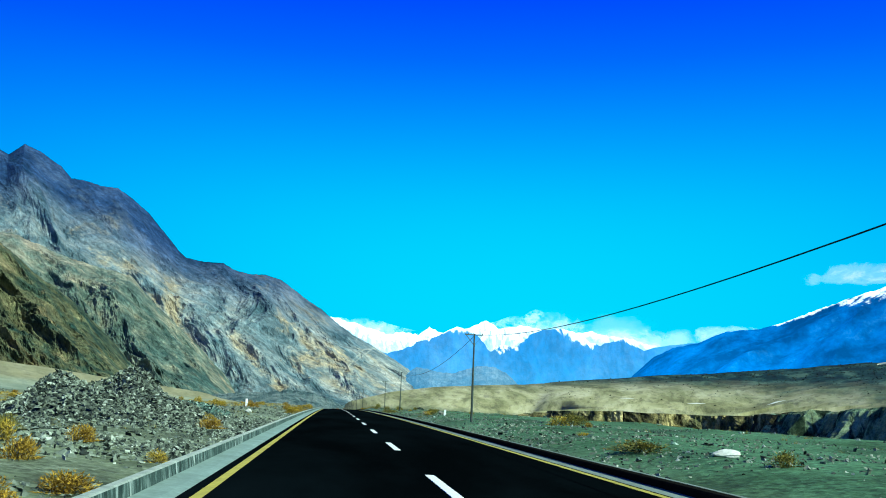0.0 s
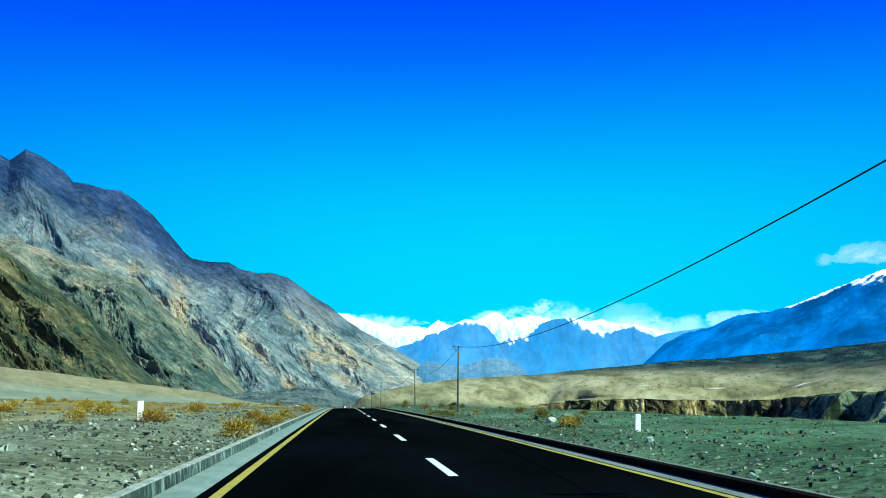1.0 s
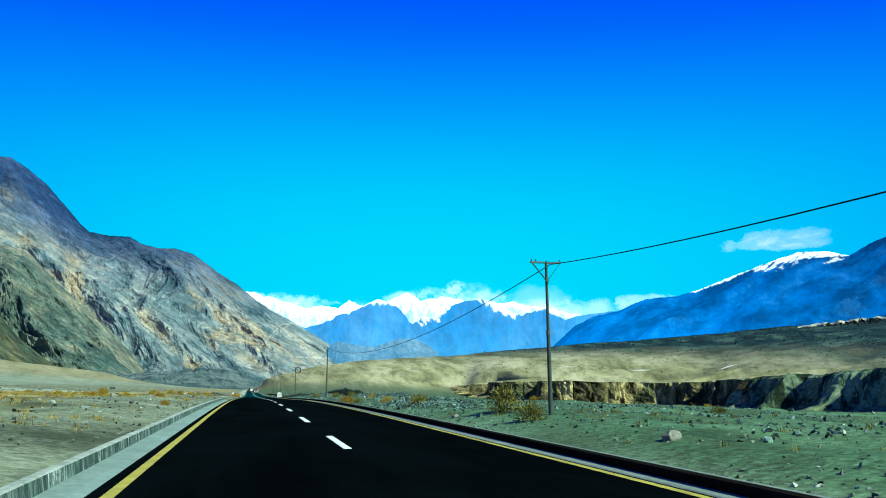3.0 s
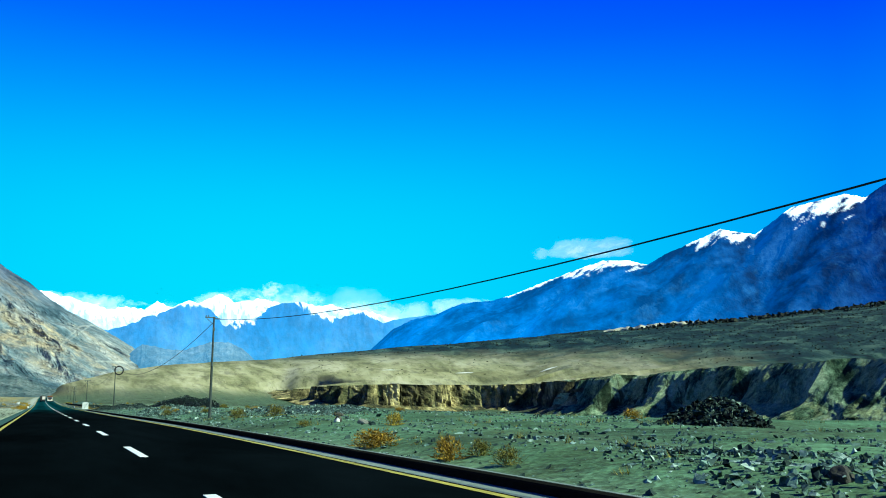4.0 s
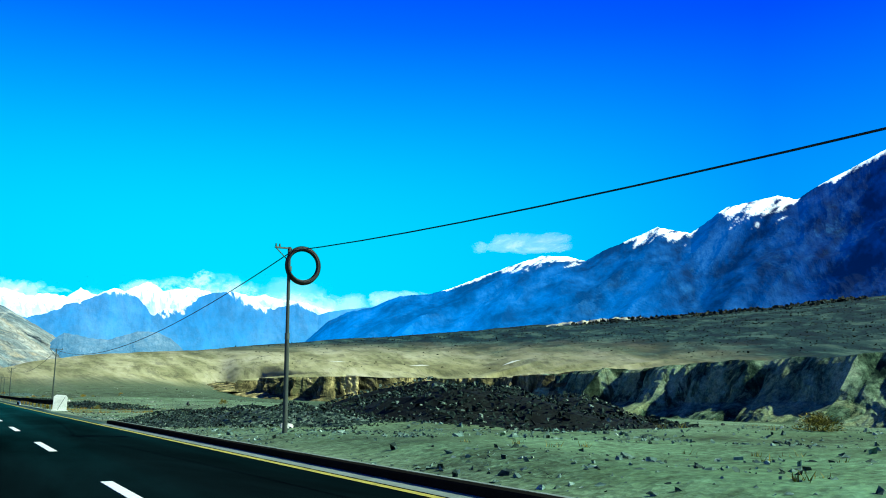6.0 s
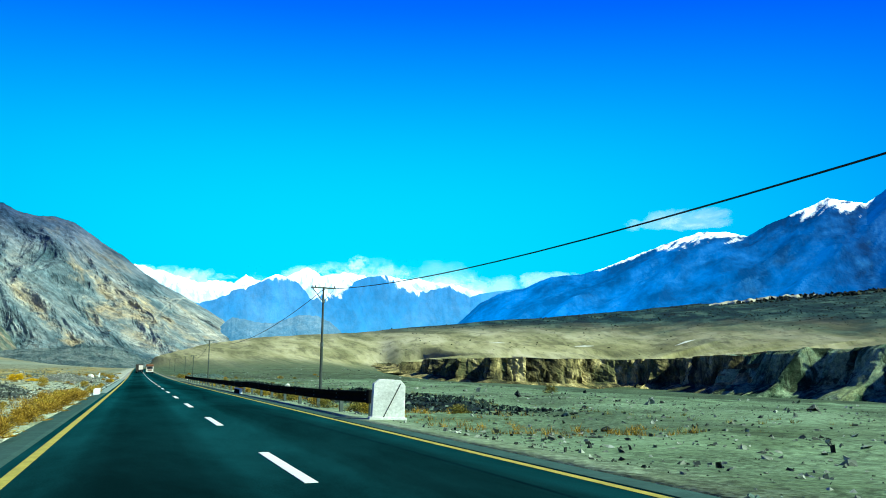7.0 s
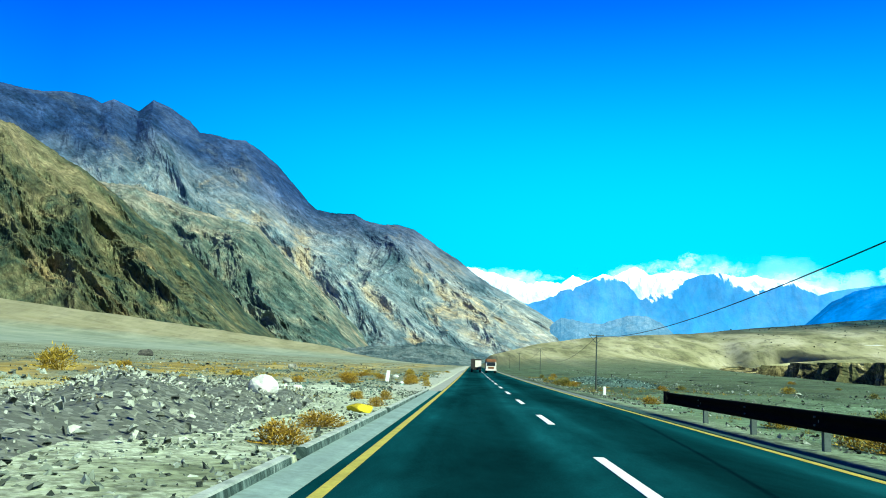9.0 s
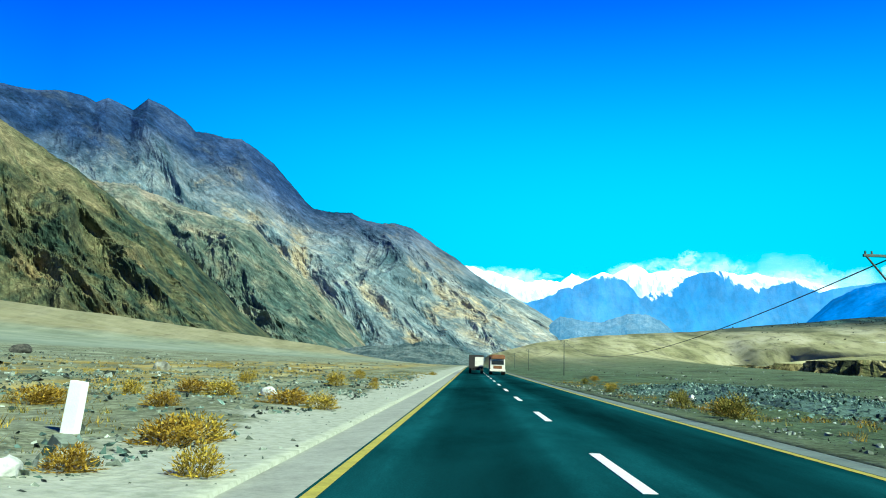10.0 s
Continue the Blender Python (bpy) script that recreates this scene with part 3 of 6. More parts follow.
for x0 in (-2.74, 2.74):
    e = strip("edge_line", [(x0 - .062, crown(x0 - .062) + .005), (x0 + .062, crown(x0 + .062) + .005)], ROAD_Y, M_YELLOW, road)
    e["label"] = "worn yellow edge line"
DASH, DASH_AT, DASH_LONG = 9.175, 10.66, 3.2
_bm = bmesh.new()
box(_bm, -.065, -DASH_LONG / 2, 0, .065, DASH_LONG / 2, .006)
_dash = part("lane_dash", _bm, M_WHITE, road, "white painted centre dash")
_first = True
for i in range(-5, 80):
    y = DASH_AT + i * DASH
    d = _dash if _first else bpy.data.objects.new("lane_dash", _dash.data)
    if not _first:
        scene.collection.objects.link(d)
        d.parent = road
    _first = False
    d.matrix_basis = pose(0, y, float(road_z(y)) + .031, math.degrees(math.atan(float(np.interp(y, SLOPE_Y, SLOPE)))), 0, 0)


# ================= mountains and distance =================
def mountain(name, label, mat, centre, radius, ridge, run, foot, amp, size, span=None, n=420, m=70, jag=.1, seed=0, back=260, shear=0.0, snow=(), scars=(), air=(), steep=1.12, rise=.3, lump=1.0, category="mountain"):
    """A mountain side: ridge gives (bearing, elevation) of its crest as seen from centre; spurs and gullies run
    slantwise down from it.
    size: the breadth of the largest spurs in metres. span: the bearings that are built finely. jag: teeth of the crest
    in degrees.
    snow: (first bearing, last bearing, how far down the crest it lies). air: (bearing, how strongly the haze glow is
    put on)."""
    first, last = ridge[0][0], ridge[-1][0]
    lo, hi = span or (first, last)
    fine = (hi - lo) / n
    az = np.concatenate([np.arange(first, lo, fine * 7), np.linspace(lo, hi, n), np.arange(hi + fine * 7, last + .01, fine * 7)])
    el = np.interp(az, [a for a, _ in ridge], [e for _, e in ridge])
    el = el + jag * (fbm(az * 1.1, az * 0 + seed, seed, 3) + .6 * ridges(az * 2.2, az * 0 + seed, seed + 3, 3))
    crest = np.tan(np.radians(el)) * radius
    soft = np.linspace(az[0], az[-1], 900)
    width = max(3, int(900 * 2.0 / (az[-1] - az[0])))
    low = np.pad(np.interp(soft, az, crest), width, "edge")
    low = np.minimum.reduce([low[k:len(low) - width + k] for k in range(width + 1)])
    swell = np.interp(az, soft, np.convolve(low, np.ones(width + 1) / (width + 1), "valid"))  # lower slopes forget the teeth of the crest
    s = np.linspace(0, 1, m)[None]
    plain_u = np.radians(az)[:, None] * radius / size + 0 * s
    u = plain_u - shear * (1 - s) * run / size
    t = s * run / size + 0 * u
    lie = t * 1.0
    wu, wt_ = fbm(u * .8, t * .6, seed + 40, 3), fbm(u * .9, t * .9, seed + 50, 3)
    u, t = u + .5 * min(1, lump) * wu, t + .5 * min(1, lump) * wt_
    big = ridges(u, t, seed + 60, 3, .5, .45)
    facet = ridges(plain_u * 1.9 - .35 * shear * (1 - s) * run / size + .9 * wu, lie * 1.3 + .7 * wt_, seed + 70, 6, .56)  # lesser ribs branch from the spurs
    rough = fbm(plain_u * 9, lie * 9, seed + 80, 4, .65)
    h = .72 * big + lump * (.52 * facet + .09 * rough)
    w = ((.30 + .70 * np.sqrt(s)) * (1 - s ** 5) + .03) * np.clip((crest - foot) / (2.6 * amp), .04, 1)[:, None]
    r = radius - run * (1 - s) - amp * w * (h + .15)
    z = foot + (swell[:, None] + (crest - swell)[:, None] * s ** 3 - foot) * s ** steep + amp * rise * w * h
    # no spur stands above the crest behind it
    top = np.radians(el)[:, None] - .012 * (1 - s) ** .8
    z = np.where(s < 1, np.minimum(z, np.tan(top) * r), z)
    white, marks = np.zeros_like(z), np.zeros_like(z)
    aa = az[:, None] + 0 * s
    upright = max(1.0, 2 * float(np.mean(crest) - foot) / run)
    for a0, a1, d in snow:
        cap = d * np.clip(np.minimum((aa - a0) / .9, (a1 - aa) / .9), 0, 1)
        white = np.maximum(white, np.where(cap > .002, np.clip(((s - 1 + cap) / np.maximum(cap, .01) - .25 + 1.9 * fbm(u * 9, t * 4.0 * upright, seed + 90, 5, .65)) * 2.0, 0, 1), 0))
    up = np.degrees(np.arctan2(z, r))
    for a0, e0, a1, e1, wd in scars:
        k2 = np.clip(((aa - a0) * (a1 - a0) + (up - e0) * (e1 - e0)) / ((a1 - a0) ** 2 + (e1 - e0) ** 2), 0, 1)
        d = np.hypot(aa - a0 - k2 * (a1 - a0), up - e0 - k2 * (e1 - e0)) + .02 * fbm(u * 9, t * 9, seed + 5, 2)
        marks = np.maximum(marks, np.clip(1.0 * (1 - d / max(wd * .5, .04)), 0, .3))
    pu, pt = plain_u + .25 * lump * wu, lie + .25 * lump * wt_
    bed = np.clip(.5 + .42 * fbm(u * 1.2, t * .8, seed + 100, 6, .62, .6) + .42 * fbm(pu * 3.6 + .8 * lump * wt_, pt * (1.5 + 4.0 * min(1, lump)) + .8 * lump * wu, seed + 110, 6, .72), 0, 1)
    vein = np.clip(.5 + .45 * fbm(u * 1.1, t * .75, seed + 120, 5, .6, .6) + .3 * fbm(pu * 3, pt * 3.4, seed + 130, 6, .72), 0, 1)
    # mask for the hazy blue tint painted near the crest
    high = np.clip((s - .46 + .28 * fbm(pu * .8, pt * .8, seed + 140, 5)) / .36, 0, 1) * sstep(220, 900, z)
    # the far side of the crest
    rb = radius + back * np.array([.33, .67, 1.0])[None] + 0 * az[:, None]
    zb = crest[:, None] - (crest[:, None] - foot) * np.array([.17, .33, .5])[None]
    r, z = np.concatenate([r, rb], 1), np.concatenate([z, zb], 1)
    sx, sy = np.sin(np.radians(az))[:, None], np.cos(np.radians(az))[:, None]
    v = np.stack([centre[0] + sx * r, centre[1] + sy * r, z], -1).reshape(-1, 3)
    k, rows = len(az), m + 3
    q = (np.arange(k - 1)[:, None] * rows + np.arange(rows - 1)[None]).ravel()
    tris = np.concatenate([np.stack([q, q + rows, q + 1], -1), np.stack([q + 1, q + rows, q + rows + 1], -1)])
    ob = fast_mesh(name, v, tris, mat)
    # haze glow by bearing, weaker towards the crest
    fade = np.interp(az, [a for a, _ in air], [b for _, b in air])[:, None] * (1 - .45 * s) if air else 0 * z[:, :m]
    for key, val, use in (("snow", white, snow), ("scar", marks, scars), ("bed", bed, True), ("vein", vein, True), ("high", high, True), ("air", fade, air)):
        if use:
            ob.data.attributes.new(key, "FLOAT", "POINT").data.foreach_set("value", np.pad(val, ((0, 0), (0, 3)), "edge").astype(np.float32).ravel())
    return tagged(ob, label, category, kind="structure")


# the blue in M_LEFT and in the upper tints is haze put into the rock colour
M_LEFT = mat_mountain("haze_tinted_mountain_rock", [(.058, .10, .122), (.142, .192, .212), (.232, .265, .265), (.40, .385, .335)], .0056, tilt=20, grit=.5, patch=((.37, .30, .19), (.07, .12, .125)), bedded=True, upper=(.13, .22, .52))
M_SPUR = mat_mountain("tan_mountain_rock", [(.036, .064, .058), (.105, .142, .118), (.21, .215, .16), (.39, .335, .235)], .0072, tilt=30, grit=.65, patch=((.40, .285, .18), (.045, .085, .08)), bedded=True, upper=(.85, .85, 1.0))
M_NEAR = mat_mountain("olive_mountain_rock", [(.010, .024, .021), (.042, .064, .045), (.105, .11, .06), (.22, .19, .105)], .0095, tilt=30, grit=.75, patch=((.25, .19, .095), (.020, .054, .05)), bedded=True)
# the blue of these four backdrops is haze put in as glow
M_RANGE = mat_haze_glow(mat_mountain("far_rock_haze_glow", [(.02, .03, .04), (.03, .045, .06), (.045, .065, .08), (.07, .09, .10)], .003, True, grit=.4), (.07, .46, 1.0), (.02, .22, .88), .95, (.62, 1.35))
M_SNOW = mat_haze_glow(mat_mountain("far_snow_haze_glow", [(.4, .45, .5), (.5, .55, .6), (.6, .65, .7), (.75, .8, .85)], .003, True, grit=.2), (.20, .62, 1.0), (.10, .45, 1.0), .8, (.8, 1.2))
M_SHADE = mat_haze_glow(mat_mountain("shaded_rock_haze_glow", [(.001, .004, .012), (.002, .008, .022), (.006, .02, .04), (.02, .05, .075)], .0045, True, tilt=-50, grit=.8, patch=((.015, .05, .10), (.001, .004, .010)), bedded=True, dip=30), (.02, .34, 1.15), (.0, .012, .14), 1.0, (.45, 1.6))
M_HILL = mat_haze_glow(mat_mountain("far_hill_haze_glow", [(.07, .09, .10), (.09, .11, .12), (.11, .13, .14), (.14, .16, .17)], .006), (.10, .42, .80), (.08, .36, .74), .62, (.8, 1.2))

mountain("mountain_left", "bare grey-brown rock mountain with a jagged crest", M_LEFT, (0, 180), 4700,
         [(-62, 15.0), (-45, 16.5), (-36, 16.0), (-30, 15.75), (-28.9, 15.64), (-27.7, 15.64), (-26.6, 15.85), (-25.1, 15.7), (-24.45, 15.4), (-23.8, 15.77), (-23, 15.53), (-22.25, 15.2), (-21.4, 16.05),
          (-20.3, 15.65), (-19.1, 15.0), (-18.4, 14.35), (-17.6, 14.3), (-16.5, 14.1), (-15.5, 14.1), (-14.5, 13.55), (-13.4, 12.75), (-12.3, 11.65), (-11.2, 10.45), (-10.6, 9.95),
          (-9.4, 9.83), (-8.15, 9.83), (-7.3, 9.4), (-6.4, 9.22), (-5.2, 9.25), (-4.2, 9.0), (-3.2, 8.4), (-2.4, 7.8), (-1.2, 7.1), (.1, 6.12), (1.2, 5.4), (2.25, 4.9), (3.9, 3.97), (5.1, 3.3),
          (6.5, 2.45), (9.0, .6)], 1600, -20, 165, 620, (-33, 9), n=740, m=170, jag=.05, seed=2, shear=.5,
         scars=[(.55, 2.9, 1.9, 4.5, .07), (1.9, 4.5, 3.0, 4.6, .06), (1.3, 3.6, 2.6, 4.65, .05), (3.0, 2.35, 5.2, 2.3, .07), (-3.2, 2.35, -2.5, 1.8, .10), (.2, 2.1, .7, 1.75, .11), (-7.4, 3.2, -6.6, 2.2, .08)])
mountain("mountain_spur", "tan and grey spur of bare rock", M_SPUR, (0, 250), 3300,
         [(-60, 9), (-40, 11.2), (-30, 11.0), (-23.6, 10.7), (-22.1, 10.7), (-19.8, 9.9), (-17.6, 9.3), (-15.9, 9.0), (-14.6, 8.8), (-13.4, 7.5), (-11.8, 6.1), (-10.0, 4.6),
          (-8.5, 3.2), (-7.3, 1.9), (-5.5, .2)], 1050, -10, 170, 420, (-29, -5.5), n=430, m=130, jag=.12, seed=7, shear=.7)
mountain("mountain_near", "dark olive rock ridge above a gravel fan", M_NEAR, (0, 300), 2000,
         [(-75, 14), (-50, 16.5), (-38, 15.2), (-31, 13.9), (-29.8, 13.7), (-26.9, 12.1), (-25.5, 11.4), (-23.6, 10.1), (-22, 8.8), (-20.6, 8.0), (-19.2, 7.1), (-17.8, 5.9),
          (-16.4, 4.6), (-15.2, 3.3), (-13.8, 2.2), (-12.3, 1.1), (-11, .2)], 720, -5, 140, 300, (-36, -11), n=480, m=150, jag=.12, seed=11, shear=.8)
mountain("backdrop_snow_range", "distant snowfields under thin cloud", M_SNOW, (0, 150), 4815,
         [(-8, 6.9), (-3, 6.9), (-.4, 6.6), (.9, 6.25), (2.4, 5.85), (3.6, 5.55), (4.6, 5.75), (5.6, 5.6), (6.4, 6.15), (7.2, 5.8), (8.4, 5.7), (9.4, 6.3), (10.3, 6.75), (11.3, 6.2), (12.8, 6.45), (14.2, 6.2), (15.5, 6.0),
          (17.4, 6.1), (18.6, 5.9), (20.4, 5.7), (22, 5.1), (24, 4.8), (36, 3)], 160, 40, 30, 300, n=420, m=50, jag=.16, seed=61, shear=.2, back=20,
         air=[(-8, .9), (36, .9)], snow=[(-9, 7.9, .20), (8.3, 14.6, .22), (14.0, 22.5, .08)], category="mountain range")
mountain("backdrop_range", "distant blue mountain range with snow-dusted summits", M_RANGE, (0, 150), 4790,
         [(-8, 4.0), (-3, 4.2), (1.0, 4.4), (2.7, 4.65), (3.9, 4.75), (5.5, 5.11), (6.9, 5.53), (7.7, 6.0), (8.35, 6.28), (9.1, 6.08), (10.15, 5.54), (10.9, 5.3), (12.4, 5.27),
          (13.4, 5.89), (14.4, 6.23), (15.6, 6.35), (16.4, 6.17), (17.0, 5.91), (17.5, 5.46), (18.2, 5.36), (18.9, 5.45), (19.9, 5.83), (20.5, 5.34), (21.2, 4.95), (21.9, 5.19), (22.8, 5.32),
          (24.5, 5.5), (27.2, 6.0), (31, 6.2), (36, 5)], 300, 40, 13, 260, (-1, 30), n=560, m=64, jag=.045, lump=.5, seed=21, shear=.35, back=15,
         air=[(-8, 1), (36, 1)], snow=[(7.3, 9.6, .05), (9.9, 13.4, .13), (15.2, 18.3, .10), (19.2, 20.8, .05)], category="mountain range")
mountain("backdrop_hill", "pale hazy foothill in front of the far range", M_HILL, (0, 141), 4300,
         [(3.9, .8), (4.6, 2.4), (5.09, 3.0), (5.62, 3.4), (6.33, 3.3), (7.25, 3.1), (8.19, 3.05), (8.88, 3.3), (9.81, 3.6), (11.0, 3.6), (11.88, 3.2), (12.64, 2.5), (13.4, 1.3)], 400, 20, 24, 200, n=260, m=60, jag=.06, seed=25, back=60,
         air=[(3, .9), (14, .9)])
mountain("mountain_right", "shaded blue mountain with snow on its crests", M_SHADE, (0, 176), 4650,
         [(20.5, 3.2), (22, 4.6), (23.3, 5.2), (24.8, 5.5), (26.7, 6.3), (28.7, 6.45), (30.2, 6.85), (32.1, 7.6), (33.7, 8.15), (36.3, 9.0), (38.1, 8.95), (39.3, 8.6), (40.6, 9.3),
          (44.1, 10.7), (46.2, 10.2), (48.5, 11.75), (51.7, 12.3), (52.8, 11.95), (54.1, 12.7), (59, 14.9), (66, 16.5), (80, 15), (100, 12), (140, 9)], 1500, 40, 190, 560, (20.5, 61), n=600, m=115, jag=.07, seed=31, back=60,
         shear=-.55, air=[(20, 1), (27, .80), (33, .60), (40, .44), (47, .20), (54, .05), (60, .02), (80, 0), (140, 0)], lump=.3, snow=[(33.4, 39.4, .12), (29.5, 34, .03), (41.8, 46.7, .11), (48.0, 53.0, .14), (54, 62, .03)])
# dark slate, its tones lifted and blued: haze put into the colour
M_TALUS = mat_mountain("dark_slate_talus", [(.05, .085, .095), (.09, .135, .14), (.14, .185, .185), (.20, .24, .23)], .02, tilt=25)
mountain("mountain_foot", "dark slate talus at the mountain foot", M_TALUS, (0, 250), 2500,
         [(-11, .5), (-8, 1.1), (-5, 1.35), (-3.3, 1.55), (-1.8, 1.45), (-.6, 1.1), (.5, .75), (1.6, .2)], 300, -8, 14, 90, n=260, m=40, jag=.12, seed=51, back=200, shear=.4)
# slopes that close the valley behind the start
mountain("mountain_behind", "bare grey rock mountain closing the valley", M_LEFT, (0, 0), 3000,
         [(135, 8), (150, 10), (180, 9), (210, 11), (235, 14), (260, 15), (300, 15)], 900, -10, 80, 400, n=160, m=30, seed=41)

M_SILT = mat_plain("pale_dry_silt", (.66, .66, .58), .95, 0, .15, .05)
# the cut bank of the river terrace
# the darkest earth tones partly stand in for shaded recesses
M_CLIFF = mat_mountain("tan_terrace_earth", [(.022, .022, .012), (.12, .105, .048), (.36, .30, .13), (.62, .52, .26)], .045, streak=(1, 1, .45), bump=.6, grit=.6, patch=((.10, .11, .05), (.03, .035, .025)))
# grey-green earth, darkened further: the bank's shadow put into the colour
M_SCREE = mat_mountain("dark_green_terrace_earth", [(.012, .028, .018), (.075, .125, .07), (.19, .275, .16), (.33, .41, .25)], .05, streak=(1, 1, .45), bump=.6, grit=.7, patch=((.30, .35, .17), (.008, .018, .010)))


def river_cliff():
    """A cut bank: buttresses step out towards the river, with scree at their feet and gullied slopes upstream."""
    line = []
    for (ax, ay), (bx, by) in zip(CLIFF_LINE[:-1], CLIFF_LINE[1:]):
        k = max(2, int(math.hypot(bx - ax, by - ay) / 1.9))
        line += [(ax + (bx - ax) * t / k, ay + (by - ay) * t / k) for t in range(k)]
    line = np.array(line)
    pad = np.concatenate([np.repeat(line[:1], 9, 0), line, np.repeat(line[-1:], 9, 0)])
    line = np.stack([np.convolve(pad[:, c], np.ones(19) / 19, "valid") for c in (0, 1)], 1)
    tang = np.gradient(line, axis=0)
    tang = np.stack([np.convolve(np.pad(tang[:, c], 9, "edge"), np.ones(19) / 19, "valid") for c in (0, 1)], 1)
    tang /= np.hypot(tang[:, 0], tang[:, 1])[:, None]
    arc = np.r_[0, np.cumsum(np.hypot(*np.diff(line, axis=0).T))]
    ys = line[:, 1]
    rng = random.Random(4)
    saw, y0 = [], -10.0
    while y0 < arc[-1]:
        length = rng.uniform(30, 95)
        saw.append((y0, length, rng.uniform(10, 28)))
        y0 += length
    m = 30
    verts = []
    for (px, py), (tx, ty), u in zip(line, tang, arc):
        top = float(cliff_top(py)) + 1.0 + 1.5 * noise.noise(Vector((u * .03, 0, 9)))
        base = float(ground_z(px - 40 * ty, py + 40 * tx)) - 2.0
        fade = float(sstep(0, 1, np.array((arc[-1] - u) / 420)))
        top = base + 3 + (top - base - 3) * (.25 + .75 * fade)
        step = 0.0
        for a, length, depth in saw:
            if a <= u < a + length:
                t = (u - a) / length
                step = depth * (t / .10 if t < .10 else 1 - ((t - .10) / .90) ** 1.6)
        g2 = noise.ridged_multi_fractal(Vector((u * .03, 1.7, 0)), .7, 2.0, 5, 1, 2) - 1.1
        soft = .5 * float(sstep(0, 1, np.array((830 - py) / 120))) + .5 * float(sstep(0, 1, np.array((600 - py) / 240)))  # the gullied slopes
        top += soft * 2.5 * (noise.ridged_multi_fractal(Vector((u * .021, .6, 4.4)), .8, 2.1, 5, 1, 2) - 1.3)
        wall = 1 - .75 * math.exp(-((px - 400) / 32) ** 2) * (py > 900)  # one smooth clean face
        for j in range(m):
            s = j / (m - 1)
            hard = .25 * s / .45 if s < .45 else .25 + .75 * ((s - .45) / .45) if s < .9 else 1.0
            prof = hard * (1 - soft) + (s * .82 + .18 * s ** 3) * soft
            f = noise.fractal(Vector((u * .12, s * 4.0, 2.2)), .7, 2.0, 5)
            gul = noise.ridged_multi_fractal(Vector((u * .021, s * .7, 4.4)), .8, 2.1, 5, 1, 2) - 1.1
            out = 22 * max(0, .45 - s) / .45
            rib = noise.ridged_multi_fractal(Vector((u * .055, s * .5, 7.7)), .9, 2.2, 4, 1, 2) - 1.2  # eroded ribs
            dh = 8 - out + (5 * (s - .45) if s > .45 else 0) + wall * (-step * (1.0 - .1 * s) + g2 * 8 - rib * 6 * (1 - max(0, s - .8) * 4)) + f * 3.5 * (1 - max(0, s - .85) * 5)
            ds = -40 + 52 * s - gul * 12 * math.sin(math.pi * min(1, s + .12)) - step * .3
            d = dh * (1 - soft) + ds * soft
            verts.append((px + ty * d, py - tx * d, base + (top - base) * prof + f * 1.0 * (1 - s)))
        back = float(ground_z(px + ty * 64, py - tx * 64)) + .4
        verts.append((px + ty * 64, py - tx * 64, top - .6 + fade * (back - top + .6)))
    h = m + 1
    faces = [(i * h + j, i * h + j + 1, (i + 1) * h + j + 1, (i + 1) * h + j) for i in range(len(ys) - 1) for j in range(h - 1)]
    ob = ob_mesh("river_cliff", verts, faces, M_CLIFF)
    ob.data.materials.append(M_SCREE)
    ob.data.materials.append(M_GROUND)
    ob.data.polygons.foreach_set("material_index", [2 if k % (h - 1) >= h - 2 else int(ys[k // (h - 1)] < 745 + 60 * noise.noise(Vector((0, (k % (h - 1)) * .3, ys[k // (h - 1)] * .02)))) for k in range(len(faces))])
    return tagged(ob, "eroded tan earth cliff along the river terrace", "cliff", kind="structure")


river_cliff()

# pale flats of dry silt on the terrace
for a, r, wid, dep in ((27.4, 1118, 13, 5), (33.3, 1010, 12, 4), (22.2, 1260, 14, 4)):
    cx0, cy0 = math.sin(radians(a)) * r, 176 + math.cos(radians(a)) * r
    bm = bmesh.new()
    ring = [(math.cos(t * math.pi / 9) * (1 + .2 * math.sin(t * 2.3 + a)), math.sin(t * math.pi / 9)) for t in range(18)]
    rim_ = [bm.verts.new((cx0 + u * wid, cy0 + v * dep, float(ground_z(cx0 + u * wid, cy0 + v * dep)) + .3)) for u, v in ring]
    mid = bm.verts.new((cx0, cy0, float(ground_z(cx0, cy0)) + 1.6))
    for t in range(18):
        bm.faces.new((rim_[t], rim_[(t + 1) % 18], mid))
    tagged(part("silt_flat", bm, M_SILT, None, smooth=True), "pale bank of dry silt on the terrace", "ground", kind="structure")


# a pale cut bank under the far rim of the terrace
_bv, _bf = [], []
for i in range(121):
    a = radians(36.4 + 6.8 * i / 120)
    thick = 15 * math.sin(math.pi * min(1, (i + 4) / 124)) ** .5 * (.65 + .5 * noise.noise(Vector((i * .13, 3, 1)))) + (0 if i < 90 else -6 * (i % 9 > 4))
    for rr, zz in ((2740, -3), (2742, .35 * thick), (2754, max(.5, thick)), (2770, -4)):
        x_, y_ = CX + math.sin(a) * (rr + 6 * math.sin(i * .4)), CY + math.cos(a) * (rr + 6 * math.sin(i * .4))
        _bv.append((x_, y_, float(ground_z(np.array(x_), np.array(y_))) + zz))
_bf = [(4 * i + j, 4 * i + j + 1, 4 * i + j + 5, 4 * i + j + 4) for i in range(120) for j in range(3)]
tagged(ob_mesh("pale_bank", _bv, _bf, mat_plain("pale_bank_silt", (.46, .43, .32), .95, 0, .3, .08)), "pale cut bank of silt below the terrace rim", "bank", kind="structure")


